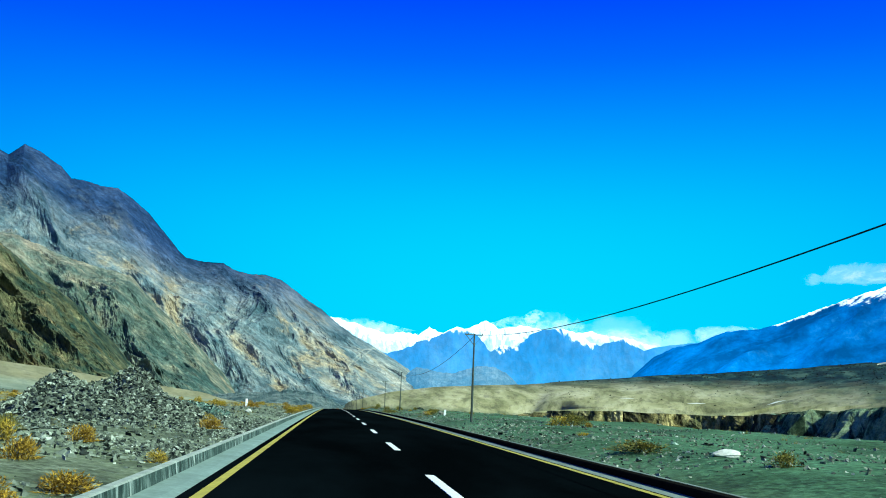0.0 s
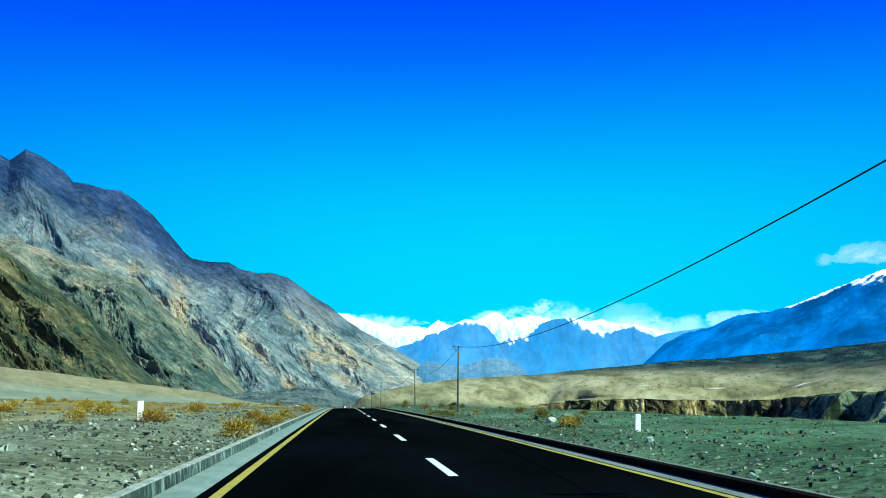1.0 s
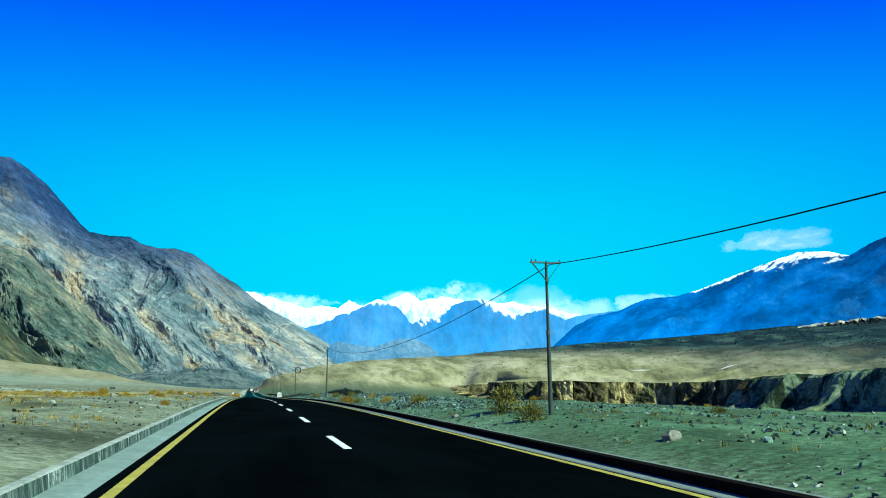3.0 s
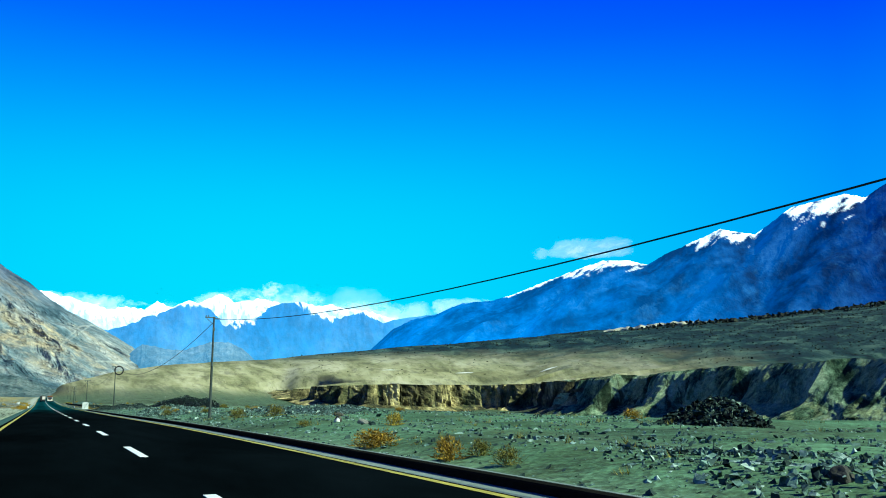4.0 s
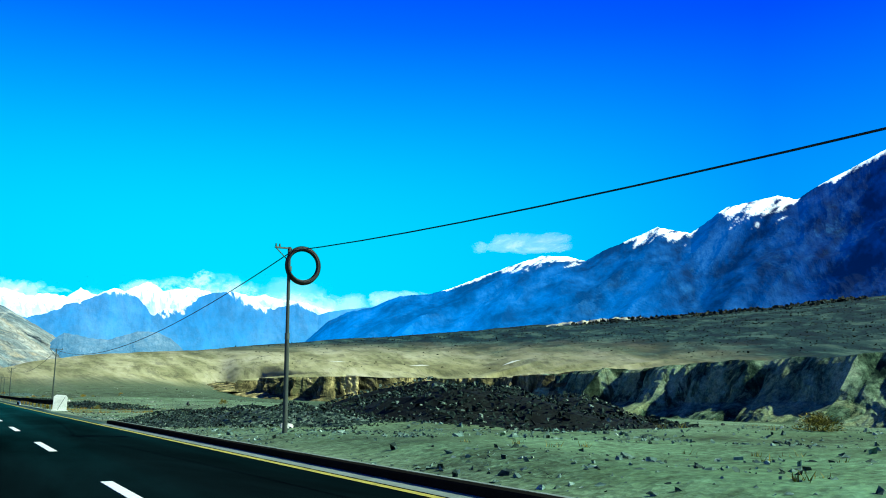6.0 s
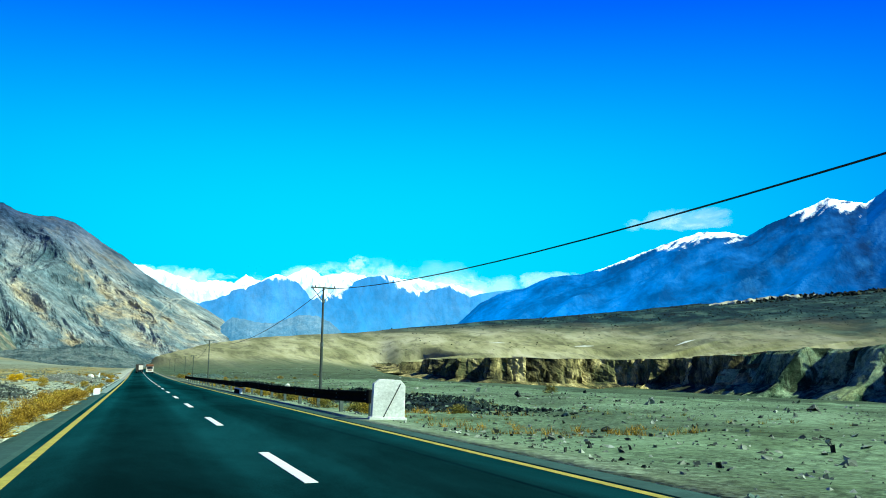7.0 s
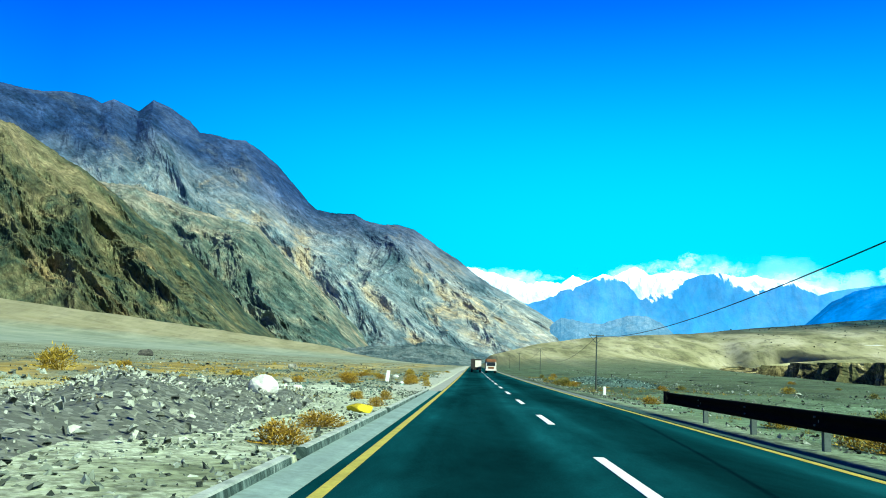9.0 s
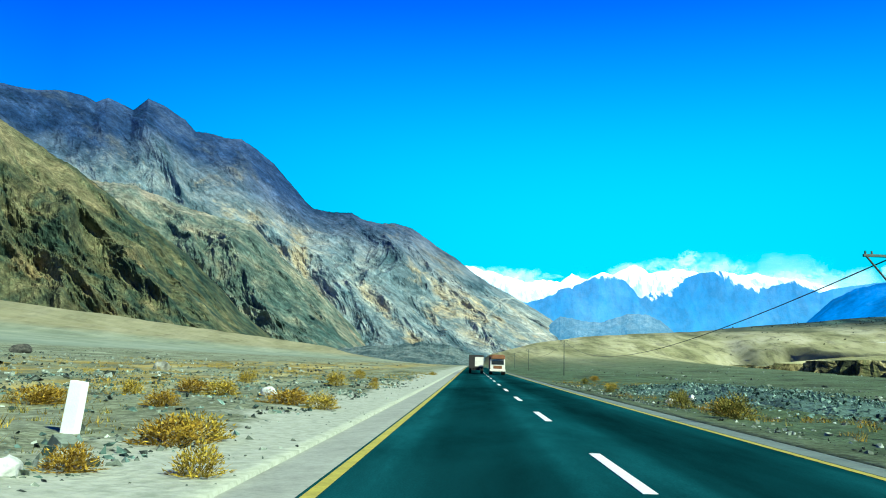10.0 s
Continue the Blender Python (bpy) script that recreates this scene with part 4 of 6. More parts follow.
# ================= clouds =================
def cloud_sheet(name, label, az0, az1, el0, el1, r, seed, puff, density, thick=.9, centre=(0, 176), low=.0, round_=False):
    """A thin far cloud: a curved sheet whose edges fray away."""
    m = Mat("cloud_" + name, 1.0, 0, 0)
    m.color((.95, .96, .97))
    b = m.b
    # part of the cloud's brightness is glow put into the sheet
    b.inputs["Emission Color"].default_value = (.75, .93, 1, 1)
    b.inputs["Emission Strength"].default_value = .55
    uv = m.node("ShaderNodeUVMap")
    mp = m.node("ShaderNodeMapping")
    mp.inputs["Scale"].default_value = (*puff, 1)
    mp.inputs["Location"].default_value = (seed, seed * 2, 0)
    m.link(uv.outputs[0], mp.inputs[0])
    n = m.noise(1, 10, .66, mp.outputs[0], .5)
    sep = m.node("ShaderNodeSeparateXYZ")
    m.link(uv.outputs[0], sep.inputs[0])
    fx = m.ramp(sep.outputs["X"], [(0, 0.0), (.3, .35), (.5, 1.15), (.7, .35), (1, 0.0)] if round_ else [(0, 0.0), (.16, .85), (.5, 1.0), (.84, .85), (1, 0.0)], "B_SPLINE")
    fy = m.ramp(sep.outputs["Y"], [(0, .0), (.2, 1.0), (.5, .95), (.8, .3), (1, 0.0)], "B_SPLINE")
    f = m.mix(1.0, fx, fy, "MULTIPLY")
    lump = m.ramp(n, [(.36, low), (.66, 1.0)])
    a = m.mix(1.0, f, lump, "MULTIPLY")
    m.link(m.ramp(a, [(density, 0.0), (density + .25, thick * .45), (density + .6, thick)], "EASE"), b.inputs["Alpha"])
    bm = bmesh.new()
    layer = bm.loops.layers.uv.new("UVMap")
    nu, nv = 24, 6
    grid = [[bm.verts.new((centre[0] + math.sin(radians(az0 + (az1 - az0) * i / nu)) * r, centre[1] + math.cos(radians(az0 + (az1 - az0) * i / nu)) * r,
                            math.tan(radians(el0 + (el1 - el0) * j / nv)) * r)) for j in range(nv + 1)] for i in range(nu + 1)]
    for i in range(nu):
        for j in range(nv):
            fc = bm.faces.new((grid[i][j], grid[i + 1][j], grid[i + 1][j + 1], grid[i][j + 1]))
            for lp, (p, q) in zip(fc.loops, ((i, j), (i + 1, j), (i + 1, j + 1), (i, j + 1))):
                lp[layer].uv = (p / nu, q / nv)
    ob = part("cloud", bm, m.done(), None, smooth=True)
    ob.visible_shadow = False
    return tagged(ob, label, "cloud", kind="structure")


cloud_sheet("veil", "long thin white cloud lying on the far range", 5.5, 26, 3.6, 8.2, 4825, 1.3, (5.0, 1.6), .10, .42, low=.1)
cloud_sheet("heap", "bright cloud between the summits of the far range", 8.0, 18.5, 4.4, 7.9, 4822, 3.3, (4, 1.6), .14, .7, low=.1)
cloud_sheet("left", "white cloud over the snowy ridge", -7, 6.6, 4.8, 7.0, 4825, 4.1, (5, 1.4), .14, .8, low=.1)
cloud_sheet("puff", "bright small cloud over a summit", 11.9, 15.6, 6.5, 8.2, 4828, 5.2, (2.6, 1.3), .22, 1.0, low=.35, round_=True)
cloud_sheet("lens", "small lone white cloud", 30.8, 39.4, 9.0, 11.1, 4550, 7.7, (3.6, 1.6), .22, .8, low=.36)
cloud_sheet("low", "bright cloud sinking behind the blue ridge", 16.6, 25.5, 3.8, 7.0, 4827, 6.1, (3.2, 1.4), .12, .8, low=.2)
cloud_sheet("wisp", "small bright cloud behind the blue slope", 24.2, 29.4, 5.4, 7.0, 4829, 8.4, (2.8, 1.2), .16, 1.0, low=.3)


# ================= kerbs and verges =================
def span(y0, y1, step=3.0):
    return list(np.arange(y0, y1, step)) + [y1]


def mat_kerb_left():
    """Old kerb paint: white and dark drips down the face, a dusty top."""
    m = Mat("flaking_kerb_paint", .92, 0, .1)
    drip = m.noise(1.0, 8, .8, m.co((1, 5.0, 1.2)), 1.2)
    worn = m.noise(.35, 7, .7, m.co((1, 1, .3)))
    face = m.ramp(drip, [(.40, (.010, .020, .017)), (.50, (.05, .085, .075)), (.56, (.26, .33, .30)), (.64, (.72, .76, .73))])
    face = m.mix(m.ramp(worn, [(.40, .1), (.56, .92)]), face, m.ramp(drip, [(.45, (.03, .05, .045)), (.62, (.13, .19, .17))]))
    sep = m.node("ShaderNodeSeparateXYZ")
    m.link(m.node("ShaderNodeNewGeometry").outputs["Normal"], sep.inputs[0])
    top = m.ramp(m.noise(3.0, 7, .75), [(.35, (.20, .235, .205)), (.65, (.46, .50, .45))])
    m.color(m.mix(m.ramp(sep.outputs["Z"], [(.6, .0), (.85, 1.0)]), face, top))
    m.bump(drip, .4, .02)
    return m.done()


M_KERB_LEFT = mat_kerb_left()
M_APRON_DARK = mat_plain("dusty_gravel_apron", (.16, .20, .175), .95, 0, .4, 1.2, .4)
M_SAND = mat_plain("pale_roadside_sand", (.34, .35, .29), .95, 0, .35, 1.5, .4)
M_SHOULDER = mat_plain("dark_gravel_shoulder", (.05, .10, .088), .95, 0, .4, 1.5, .5, .05)
M_VERGE = mat_plain("pale_gravel_verge", (.20, .245, .215), .95, 0, .4, 1.5, .5)
for y0, y1, top in ((-50, 172, .16), (297, 309, .075), (310.2, 321.5, .10), (322.6, 332, .085), (332.8, 342, .10), (342.7, 351.5, .09), (352, 360, .075)):
    k = strip("kerb_left", [(-3.52, -.03), (-3.515, top - .015), (-3.50, top), (-3.415, top), (-3.395, top - .015), (-3.37, -.05)], span(y0, y1), M_KERB_LEFT)
    tagged(k, "low concrete kerb with flaking dark and white paint", "kerb", kind="structure")
for y0, y1 in ((-50, 172), (296, 360)):
    a = strip("apron_left", [(-3.36, .012), (-3.1, -.002), (-2.945, -.03)], span(y0, y1), M_APRON)
    tagged(a, "dusty concrete apron beside the asphalt", "pavement", kind="structure")
# its black is the shaded face and shadow put into the base colour
k = strip("kerb_right", [(3.07, -.05), (3.08, .10), (3.10, .12), (3.24, .12), (3.27, .10), (3.28, -.02)], span(-50, 244), M_KERB_SHADE)
tagged(k, "low kerb along the road edge, darkened for shade", "kerb", kind="structure")
k = strip("kerb_backing", [(3.272, .118), (3.30, .122), (3.36, .115), (3.40, .06)], span(-50, 244), M_VERGE)
tagged(k, "pale gravel packed behind the kerb", "gravel", kind="structure")
v = strip("verge_right", [(2.83, .007), (2.96, .012), (3.08, .02)], span(-50, 244), M_VERGE)
tagged(v, "pale gravel strip between road and kerb", "pavement", kind="structure")
v = strip("verge_right", [(2.86, .006), (3.05, .004), (3.3, -.01), (3.55, -.06)], span(244, 352), M_SHOULDER)
tagged(v, "dark gravel road shoulder", "pavement", kind="structure")
v = strip("verge_right", [(2.80, .007), (3.05, .004), (3.3, -.01), (3.55, -.06)], span(352, 500), M_APRON_DARK)
tagged(v, "dusty grey-green road shoulder", "pavement", kind="structure")
v = strip("verge_left", [(-3.6, -.05), (-3.3, -.01), (-3.05, -.008), (-2.945, -.03)], span(172, 296), M_SHOULDER)
tagged(v, "dark gravel road shoulder", "pavement", kind="structure")
v = strip("verge_left", [(-3.9, -.05), (-3.4, -.03), (-2.96, .004), (-2.83, .007)], span(360, 500), M_SAND)
tagged(v, "pale sandy road shoulder", "pavement", kind="structure")

# ================= poles and overhead cable =================
POLES = [  # x, y, foot, height
    (5.2, -4.0, -1.2, 3.85), (5.09, 39.9, -.42, 3.95), (5.08, 83.3, -.01, 3.82), (6.27, 127.2, .58, 4.02), (4.69, 176.7, .66, 4.05), (4.98, 231.3, .23, 4.32),
    (4.56, 278.6, -.17, 4.27), (4.33, 325.7, 0.0, 3.74), (6.0, 375.1, -.08, 3.3), (9.2, 458.0, .4, 4.0), (9.6, 525.0, .8, 4.0), (10.2, 590, 1.2, 4.0)]


def build_pole(h, arm):
    root = new("utility_pole")
    bm = bmesh.new()
    rod(bm, (0, 0, -.5), (0, 0, h * .52), .062, .05, 12)
    part("lower_shaft", bm, M_POLE, root, smooth=False)
    bm = bmesh.new()
    rod(bm, (0, 0, h * .515), (0, 0, h), .043, .036, 12)
    part("upper_shaft", bm, M_POLE, root)
    bm = bmesh.new()
    rod(bm, (0, 0, h * .50), (0, 0, h * .535), .058, .056, 12)
    part("collar", bm, M_STEEL, root)
    if arm == "vee":
        bm = bmesh.new()
        box(bm, -.46, -.025, h - .06, .44, .025, h - .01, .006)
        part("crossarm", bm, M_STEEL, root)
        for x in (-.42, .40):
            bm = bmesh.new()
            rod(bm, (x, -.03, h - .05), (0, -.03, h - .55), .018 if x < 0 else .008, None, 6)
            part("brace", bm, M_STEEL, root)
        for x in (-.42, -.30, .40):
            bm = bmesh.new()
            rod(bm, (x, 0, h - .01), (x, 0, h + .05), .022, .016, 8)
            part("insulator", bm, M_STEEL, root)
    else:
        bm = bmesh.new()
        box(bm, -.36, -.02, h - .05, .06, .02, h - .01, .005)
        part("crossarm", bm, M_STEEL, root)
        bm = bmesh.new()
        rod(bm, (-.33, 0, h - .04), (0, 0, h - .34), .012, None, 6)
        part("brace", bm, M_STEEL, root)
        for x in (-.33, -.24):
            bm = bmesh.new()
            rod(bm, (x, 0, h - .01), (x, 0, h + .06), .024, .018, 8)
            part("insulator", bm, M_STEEL, root)
        bm = bmesh.new()
        rod(bm, (0, 0, h - .06), (.26, 0, h - .06), .014, None, 6)
        part("bracket", bm, M_STEEL, root)
    bm = bmesh.new()
    box(bm, -.04, -.075, h - .58, .04, -.03, h - .46, .006)
    part("clamp", bm, M_STEEL, root)
    return root


for i, (x, y, z0, h) in enumerate(POLES):
    p = build_pole(h, "short" if i in (2, 4, 5) else "vee")
    p.matrix_basis = pose(x, y, z0, 0, (0, .4, .3, -1.2, .2, -.6, .3, -.2, .5, 0, 0, 0)[i], 4)
    tagged(p, "slim weathered utility pole with a steel crossarm", "utility pole", "poles along the road")
    if i == 5:
        bm = bmesh.new()
        for k in range(9):
            rr, seg, tube = .40 + .016 * math.sin(k * 2.1), 40, .034
            c = Vector((.33 + .012 * math.cos(k * 1.7), -.05 + .02 * (k % 5 - 2), h - .42 + .014 * math.sin(k * 1.3)))
            ring = []
            for a in range(seg):
                t = a * 2 * math.pi / seg
                d = Vector((math.cos(t), 0, math.sin(t)))
                ring.append([bm.verts.new(c + d * (rr + tube * math.cos(b * math.pi / 3)) + Vector((0, tube * math.sin(b * math.pi / 3), 0))) for b in range(6)])
            for a in range(seg):
                for b in range(6):
                    bm.faces.new((ring[a][b], ring[(a + 1) % seg][b], ring[(a + 1) % seg][(b + 1) % 6], ring[a][(b + 1) % 6]))
        coil = part("cable_coil", bm, M_CABLE, None, smooth=True)
        coil.matrix_basis = pose(x, y, z0, 0, -.6, 4)
        tagged(coil, "large coil of spare black cable hung on a pole", "cable coil")


def tie(i):
    x, y, z0, h = POLES[i]
    return Vector((x + .02, y - .05, z0 + h - .09))


for i in range(len(POLES) - 1):
    a, b = tie(i), tie(i + 1)
    a.z -= .10 if i == 4 else 0  # this span starts lower, to fit the camera's view
    b.z += .08 if i == 1 else .06 if i == 0 else 0
    sag = (.95, .95, .95, 1.06, 1.12, 1.07, .88, .68, .95, .95, .95)[i] * (b - a).length / 45
    bm = bmesh.new()
    n, seg = 28, 6
    pts = [a.lerp(b, k / n) - Vector((0, 0, 4 * sag * (k / n) * (1 - k / n))) for k in range(n + 1)]
    rings = []
    for k, c in enumerate(pts):
        d = (pts[min(n, k + 1)] - pts[max(0, k - 1)]).normalized()
        q = d.to_track_quat("Z", "Y").to_matrix()
        rings.append([bm.verts.new(c + q @ Vector((math.cos(t * math.pi / 3) * .012, math.sin(t * math.pi / 3) * .012, 0))) for t in range(seg)])
    for k in range(n):
        for t in range(seg):
            bm.faces.new((rings[k][t], rings[k][(t + 1) % seg], rings[k + 1][(t + 1) % seg], rings[k + 1][t]))
    c = part("overhead_cable", bm, M_CABLE, None, smooth=True)
    tagged(c, "thick black overhead cable sagging between poles", "cable", "overhead cables")


# ================= posts, blocks, guardrail =================
def put(x, y, dz=0.0):
    return float(ground_z(x, y)) + dz


def marker_post(x, y, h, w, d, label, rz=0, name="marker_post", mat=None, lean=0):
    bm = bmesh.new()
    box(bm, -w / 2, -d / 2, -.1, w / 2, d / 2, h, .012, .94)
    ob = part(name, bm, mat or M_POST, None)
    ob.matrix_basis = pose(x, y, put(x, y), 0, lean, rz)
    return tagged(ob, label, "marker post")


marker_post(-7.3, 60.3, .56, .17, .12, "white painted concrete marker post among stones", 8, lean=-2)
marker_post(5.82, 55.2, .46, .14, .11, "white painted concrete marker post on gravel", -5, lean=3)
marker_post(4.7, 363.4, .40, .12, .10, "white painted concrete marker post on gravel", 5)
marker_post(-6.18, 369.6, .60, .19, .13, "white painted kilometre stone leaning on gravel", -8, "kilometre_stone", lean=7)


M_LIME = mat_plain("stained_limewash", (.70, .72, .68), .9, 0, .4, 2.5, .3)


def end_block():
    """A pale concrete slab at the head of the guardrail, with a dark rod for the diagonal cast shadow."""
    root = new("concrete_end_block")
    bm = bmesh.new()
    out = [(-.30, -.1), (.30, -.1), (.29, .78), (.20, .90), (-.18, .91), (-.29, .80)]
    f = [bm.verts.new((x, -.12, z)) for x, z in out]
    g = [bm.verts.new((x, .12, z)) for x, z in out]
    bm.faces.new(f), bm.faces.new(g[::-1])
    for k in range(6):
        bm.faces.new((f[k], g[k], g[(k + 1) % 6], f[(k + 1) % 6]))
    bmesh.ops.bevel(bm, geom=bm.edges[:], offset=.012, segments=1, affect="EDGES")
    part("slab", bm, M_LIME, root)
    bm = bmesh.new()
    box(bm, -.34, -.14, -.1, .34, .14, .06, .015)
    part("footing", bm, M_LIME, root)
    # a cast shadow modelled as a thin black rod on the face
    bm = bmesh.new()
    rod(bm, (.20, -.121, .82), (-.10, -.121, .02), .010, None, 6)
    part("shadow_stroke", bm, M_KERB_SHADE, root)
    return root


b = end_block()
b.matrix_basis = pose(4.0, 268.1, put(4.0, 268.1), 0, 2, -8) @ Matrix.Diagonal((1.3, 1, 1.03, 1))
tagged(b, "pale concrete end block before the guardrail", "concrete block")


def parapet(x, y0, y1, h, w, label, body):
    """A low culvert wall with a painted cap."""
    root = new("culvert_parapet")
    bm = bmesh.new()
    box(bm, .005 - w / 2, .05, -.25, w / 2 - .005, y1 - y0 - .02, h - .035, .02, .98)
    part("wall_body", bm, body, root)
    bm = bmesh.new()
    box(bm, -w / 2, .04, h - .045, w / 2, y1 - y0, h, .012, .97)
    part("cap", bm, M_POST, root)
    bm = bmesh.new()
    box(bm, -.002 - w / 2, 0, -.2, w / 2 + .002, .07, h - .002, .012, .98)
    part("painted_end", bm, M_POST, root)
    root.matrix_basis = pose(x, y0, float(road_z(y0)) - .02, 0, 0, 0)
    return tagged(root, label, "parapet", "culvert parapets")


parapet(-3.33, 292.2, 294.4, .27, .24, "low white-painted culvert parapet beside dry grass", M_POST)
# this wall's body is near-black: shade of its road side put into the colour
parapet(3.46, 293.0, 295.6, .27, .15, "low culvert parapet with shade-dark side and white cap under the guardrail", M_KERB_SHADE)

RAIL_Y0, RAIL_Y1, RAIL_STEP = 269.2, 345.3, 3.17


def rail_x(y):
    return 3.80 - .28 * (y - RAIL_Y0) / (RAIL_Y1 - RAIL_Y0)


def rail_z(y):
    """The foot of the beam, which sags in places; its heights are set to fit the camera's view."""
    return float(road_z(y) + np.interp(y, [268, 273, 284, 289, 293, 296, 300, 346], [.35, .29, .265, .30, .325, .265, .28, .28]))


rail = new("guardrail")
tagged(rail, "dark steel guardrail on short posts", "guardrail")
# the W-shaped beam, in lengths that overlap at the posts
SECTION = [(.0, .29), (-.035, .275), (-.045, .23), (-.005, .175), (.0, .145), (-.005, .115), (-.045, .06), (-.035, .015), (.0, .0)]
ys = list(np.arange(RAIL_Y0, RAIL_Y1 - 1, RAIL_STEP))
_rr = random.Random(6)
for i, y in enumerate(ys):
    z0, foot = float(road_z(y)), rail_z(y)
    bm = bmesh.new()
    rows = []
    for yy in np.linspace(y - .12, min(y + RAIL_STEP, RAIL_Y1), 4):
        rows.append([bm.verts.new((rail_x(yy) + x + (.004 if i % 2 else 0), yy, rail_z(yy) + h)) for x, h in SECTION])
    for r0, r1 in zip(rows, rows[1:]):
        for k in range(len(SECTION) - 1):
            bm.faces.new((r0[k], r0[k + 1], r1[k + 1], r1[k]))
    bmesh.ops.solidify(bm, geom=bm.faces[:], thickness=.006)
    beam = part("beam", bm, M_RAIL, rail)
    for h in (.085, .205):
        bm = bmesh.new()
        rod(bm, (rail_x(y) - .03, y + .05, foot + h), (rail_x(y) - .055, y + .05, foot + h), .016, None, 8)
        part("bolt", bm, M_STEEL, beam)
    bm = bmesh.new()
    lean = _rr.uniform(-.02, .02)
    vs = box(bm, rail_x(y) + .05, y - .05, z0 - .7, rail_x(y) + .15, y + .05, foot + .27, .008)
    for v in bm.verts:
        v.co.x += lean * (v.co.z - z0 - .5)
    part("post", bm, M_STEEL, rail)
    bm = bmesh.new()
    box(bm, rail_x(y) + .0, y - .04, foot + .04, rail_x(y) + .06, y + .04, foot + .25, .006)
    part("spacer", bm, M_STEEL, rail)
for y in (RAIL_Y0 - .2, RAIL_Y1 + .08):
    bm = bmesh.new()
    rod(bm, (rail_x(y), y, rail_z(y) - .01), (rail_x(y), y, rail_z(y) + .31), .08, None, 12)
    part("end_cap", bm, M_RAIL, rail)


# ================= stones =================
SHARD_V = np.array([(x, y, z) for x in (-1, 1) for y in (-1, 1) for z in (-1, 1)], float) * .72
WEDGE_V = np.array([(-1, -1, -.7), (1, -1, -.7), (1, 1, -.7), (-1, 1, -.7), (-.62, -.1, .8), (.62, .1, .8)], float) * .72  # for the small ones
WEDGE_F = np.array([(0, 1, 5), (0, 5, 4), (1, 2, 5), (2, 3, 4), (2, 4, 5), (3, 0, 4)])
SHARD_F = np.array([(0, 1, 3), (0, 3, 2), (4, 6, 7), (4, 7, 5), (0, 4, 5), (0, 5, 1), (2, 3, 7), (2, 7, 6), (1, 5, 7), (1, 7, 3)])  # open below, where they sit in the ground


def stone_verts(x, y, z, size, rng, flat=.62, shape=SHARD_V):
    """Angular stones at the given places: one jittered, stretched lump each."""
    n = len(x)
    v = shape[None] * rng.uniform(.75, 1.15, (n, len(shape), 1)) + rng.normal(0, .22, (n, len(shape), 3))
    if len(shape) == 8:
        v[:, 1::2, :2] *= rng.uniform(.5, .95, (n, 1, 1))
    v = v * np.stack([rng.uniform(.7, 1.4, n), rng.uniform(.6, 1.1, n), rng.uniform(.35, .85, n) * flat / .62], -1)[:, None]
    a, b = rng.uniform(0, 6.28, n), rng.normal(0, .7, n)
    ca, sa, cb, sb = np.cos(a)[:, None], np.sin(a)[:, None], np.cos(b)[:, None], np.sin(b)[:, None]
    vx, vy, vz = v[..., 0], v[..., 1], v[..., 2]
    vx, vz = vx * cb - vz * sb, vx * sb + vz * cb
    vx, vy = vx * ca - vy * sa, vx * sa + vy * ca
    s = size[:, None]
    return np.stack([vx * s * .5 + x[:, None], vy * s * .5 + y[:, None], vz * s * .5 + z[:, None]], -1)


def stones(name, label, x, y, size, mat, seed, sink=.18, lift=None, shape=WEDGE_V, sides=WEDGE_F):
    rng = np.random.RandomState(seed)
    z = ground_z(x, y) + size * (.22 - sink)
    if lift is not None:
        z = z + lift
    v = stone_verts(x, y, z, size, rng, .62, shape).reshape(-1, 3)
    f = (sides[None] + (np.arange(len(x)) * len(shape))[:, None, None]).reshape(-1, 3)
    ob = fast_mesh(name, v, f, mat)
    return tagged(ob, label, "stones", kind="stuff")


def scatter(n, side, x0, x1, y0, y1, lo, hi, seed, power=2.6, near=1.6):
    """Places and sizes: more near the road, few large, patchy."""
    rng = np.random.RandomState(seed)
    x = x0 + (x1 - x0) * rng.uniform(0, 1, n * 2) ** near
    y = rng.uniform(y0, y1, n * 2)
    keep = (.9 * bumps(x, y, 6.5, 3) + .8 * bumps(x, y, 23, 12) + rng.uniform(-1.1, 1.1, n * 2)) > -.15
    keep &= ~((side < 0) & (y > 358) & (x < 4.9 + .5 * bumps(x, y, 9)) & (rng.uniform(0, 1, n * 2) < .93))
    x, y = x[keep][:n], y[keep][:n]
    return side * x, y, lo + (hi - lo) * rng.uniform(0, 1, len(x)) ** power


stones("loose_stones", "grey and white broken stones on the verge", *scatter(37000, -1, 3.6, 14, 2, 112, .03, .15, 1, 2.2), M_STONE, 1)
stones("loose_stones", "grey and white broken stones on the verge", *scatter(6000, -1, 3.6, 15, 112, 298, .03, .20, 8, 2.8), M_STONE, 8)
stones("loose_stones", "grey and white broken stones on the verge", *scatter(15000, -1, 3.6, 17, 300, 405, .03, .17, 2, 2.4), M_STONE, 2)
stones("loose_stones", "dark and pale broken stones beside the kerb", *scatter(23000, 1, 3.4, 15, 2, 118, .03, .14, 3, 2.4), M_STONE, 3)
stones("loose_stones", "dark and pale broken stones beside the kerb", *scatter(29000, 1, 3.4, 20, 118, 255, .03, .16, 9, 2.4, 1.4), M_RUBBLE, 9)
stones("loose_stones", "dark and pale broken stones below the rail", *scatter(20000, 1, 3.9, 22, 248, 415, .03, .18, 4, 3.2), M_STONE, 4)
stones("loose_stones", "dark broken stones among dry shrubs", *scatter(6500, -1, 4.6, 18, 352, 415, .02, .20, 7, 2.4, 1.2), M_RUBBLE, 7)
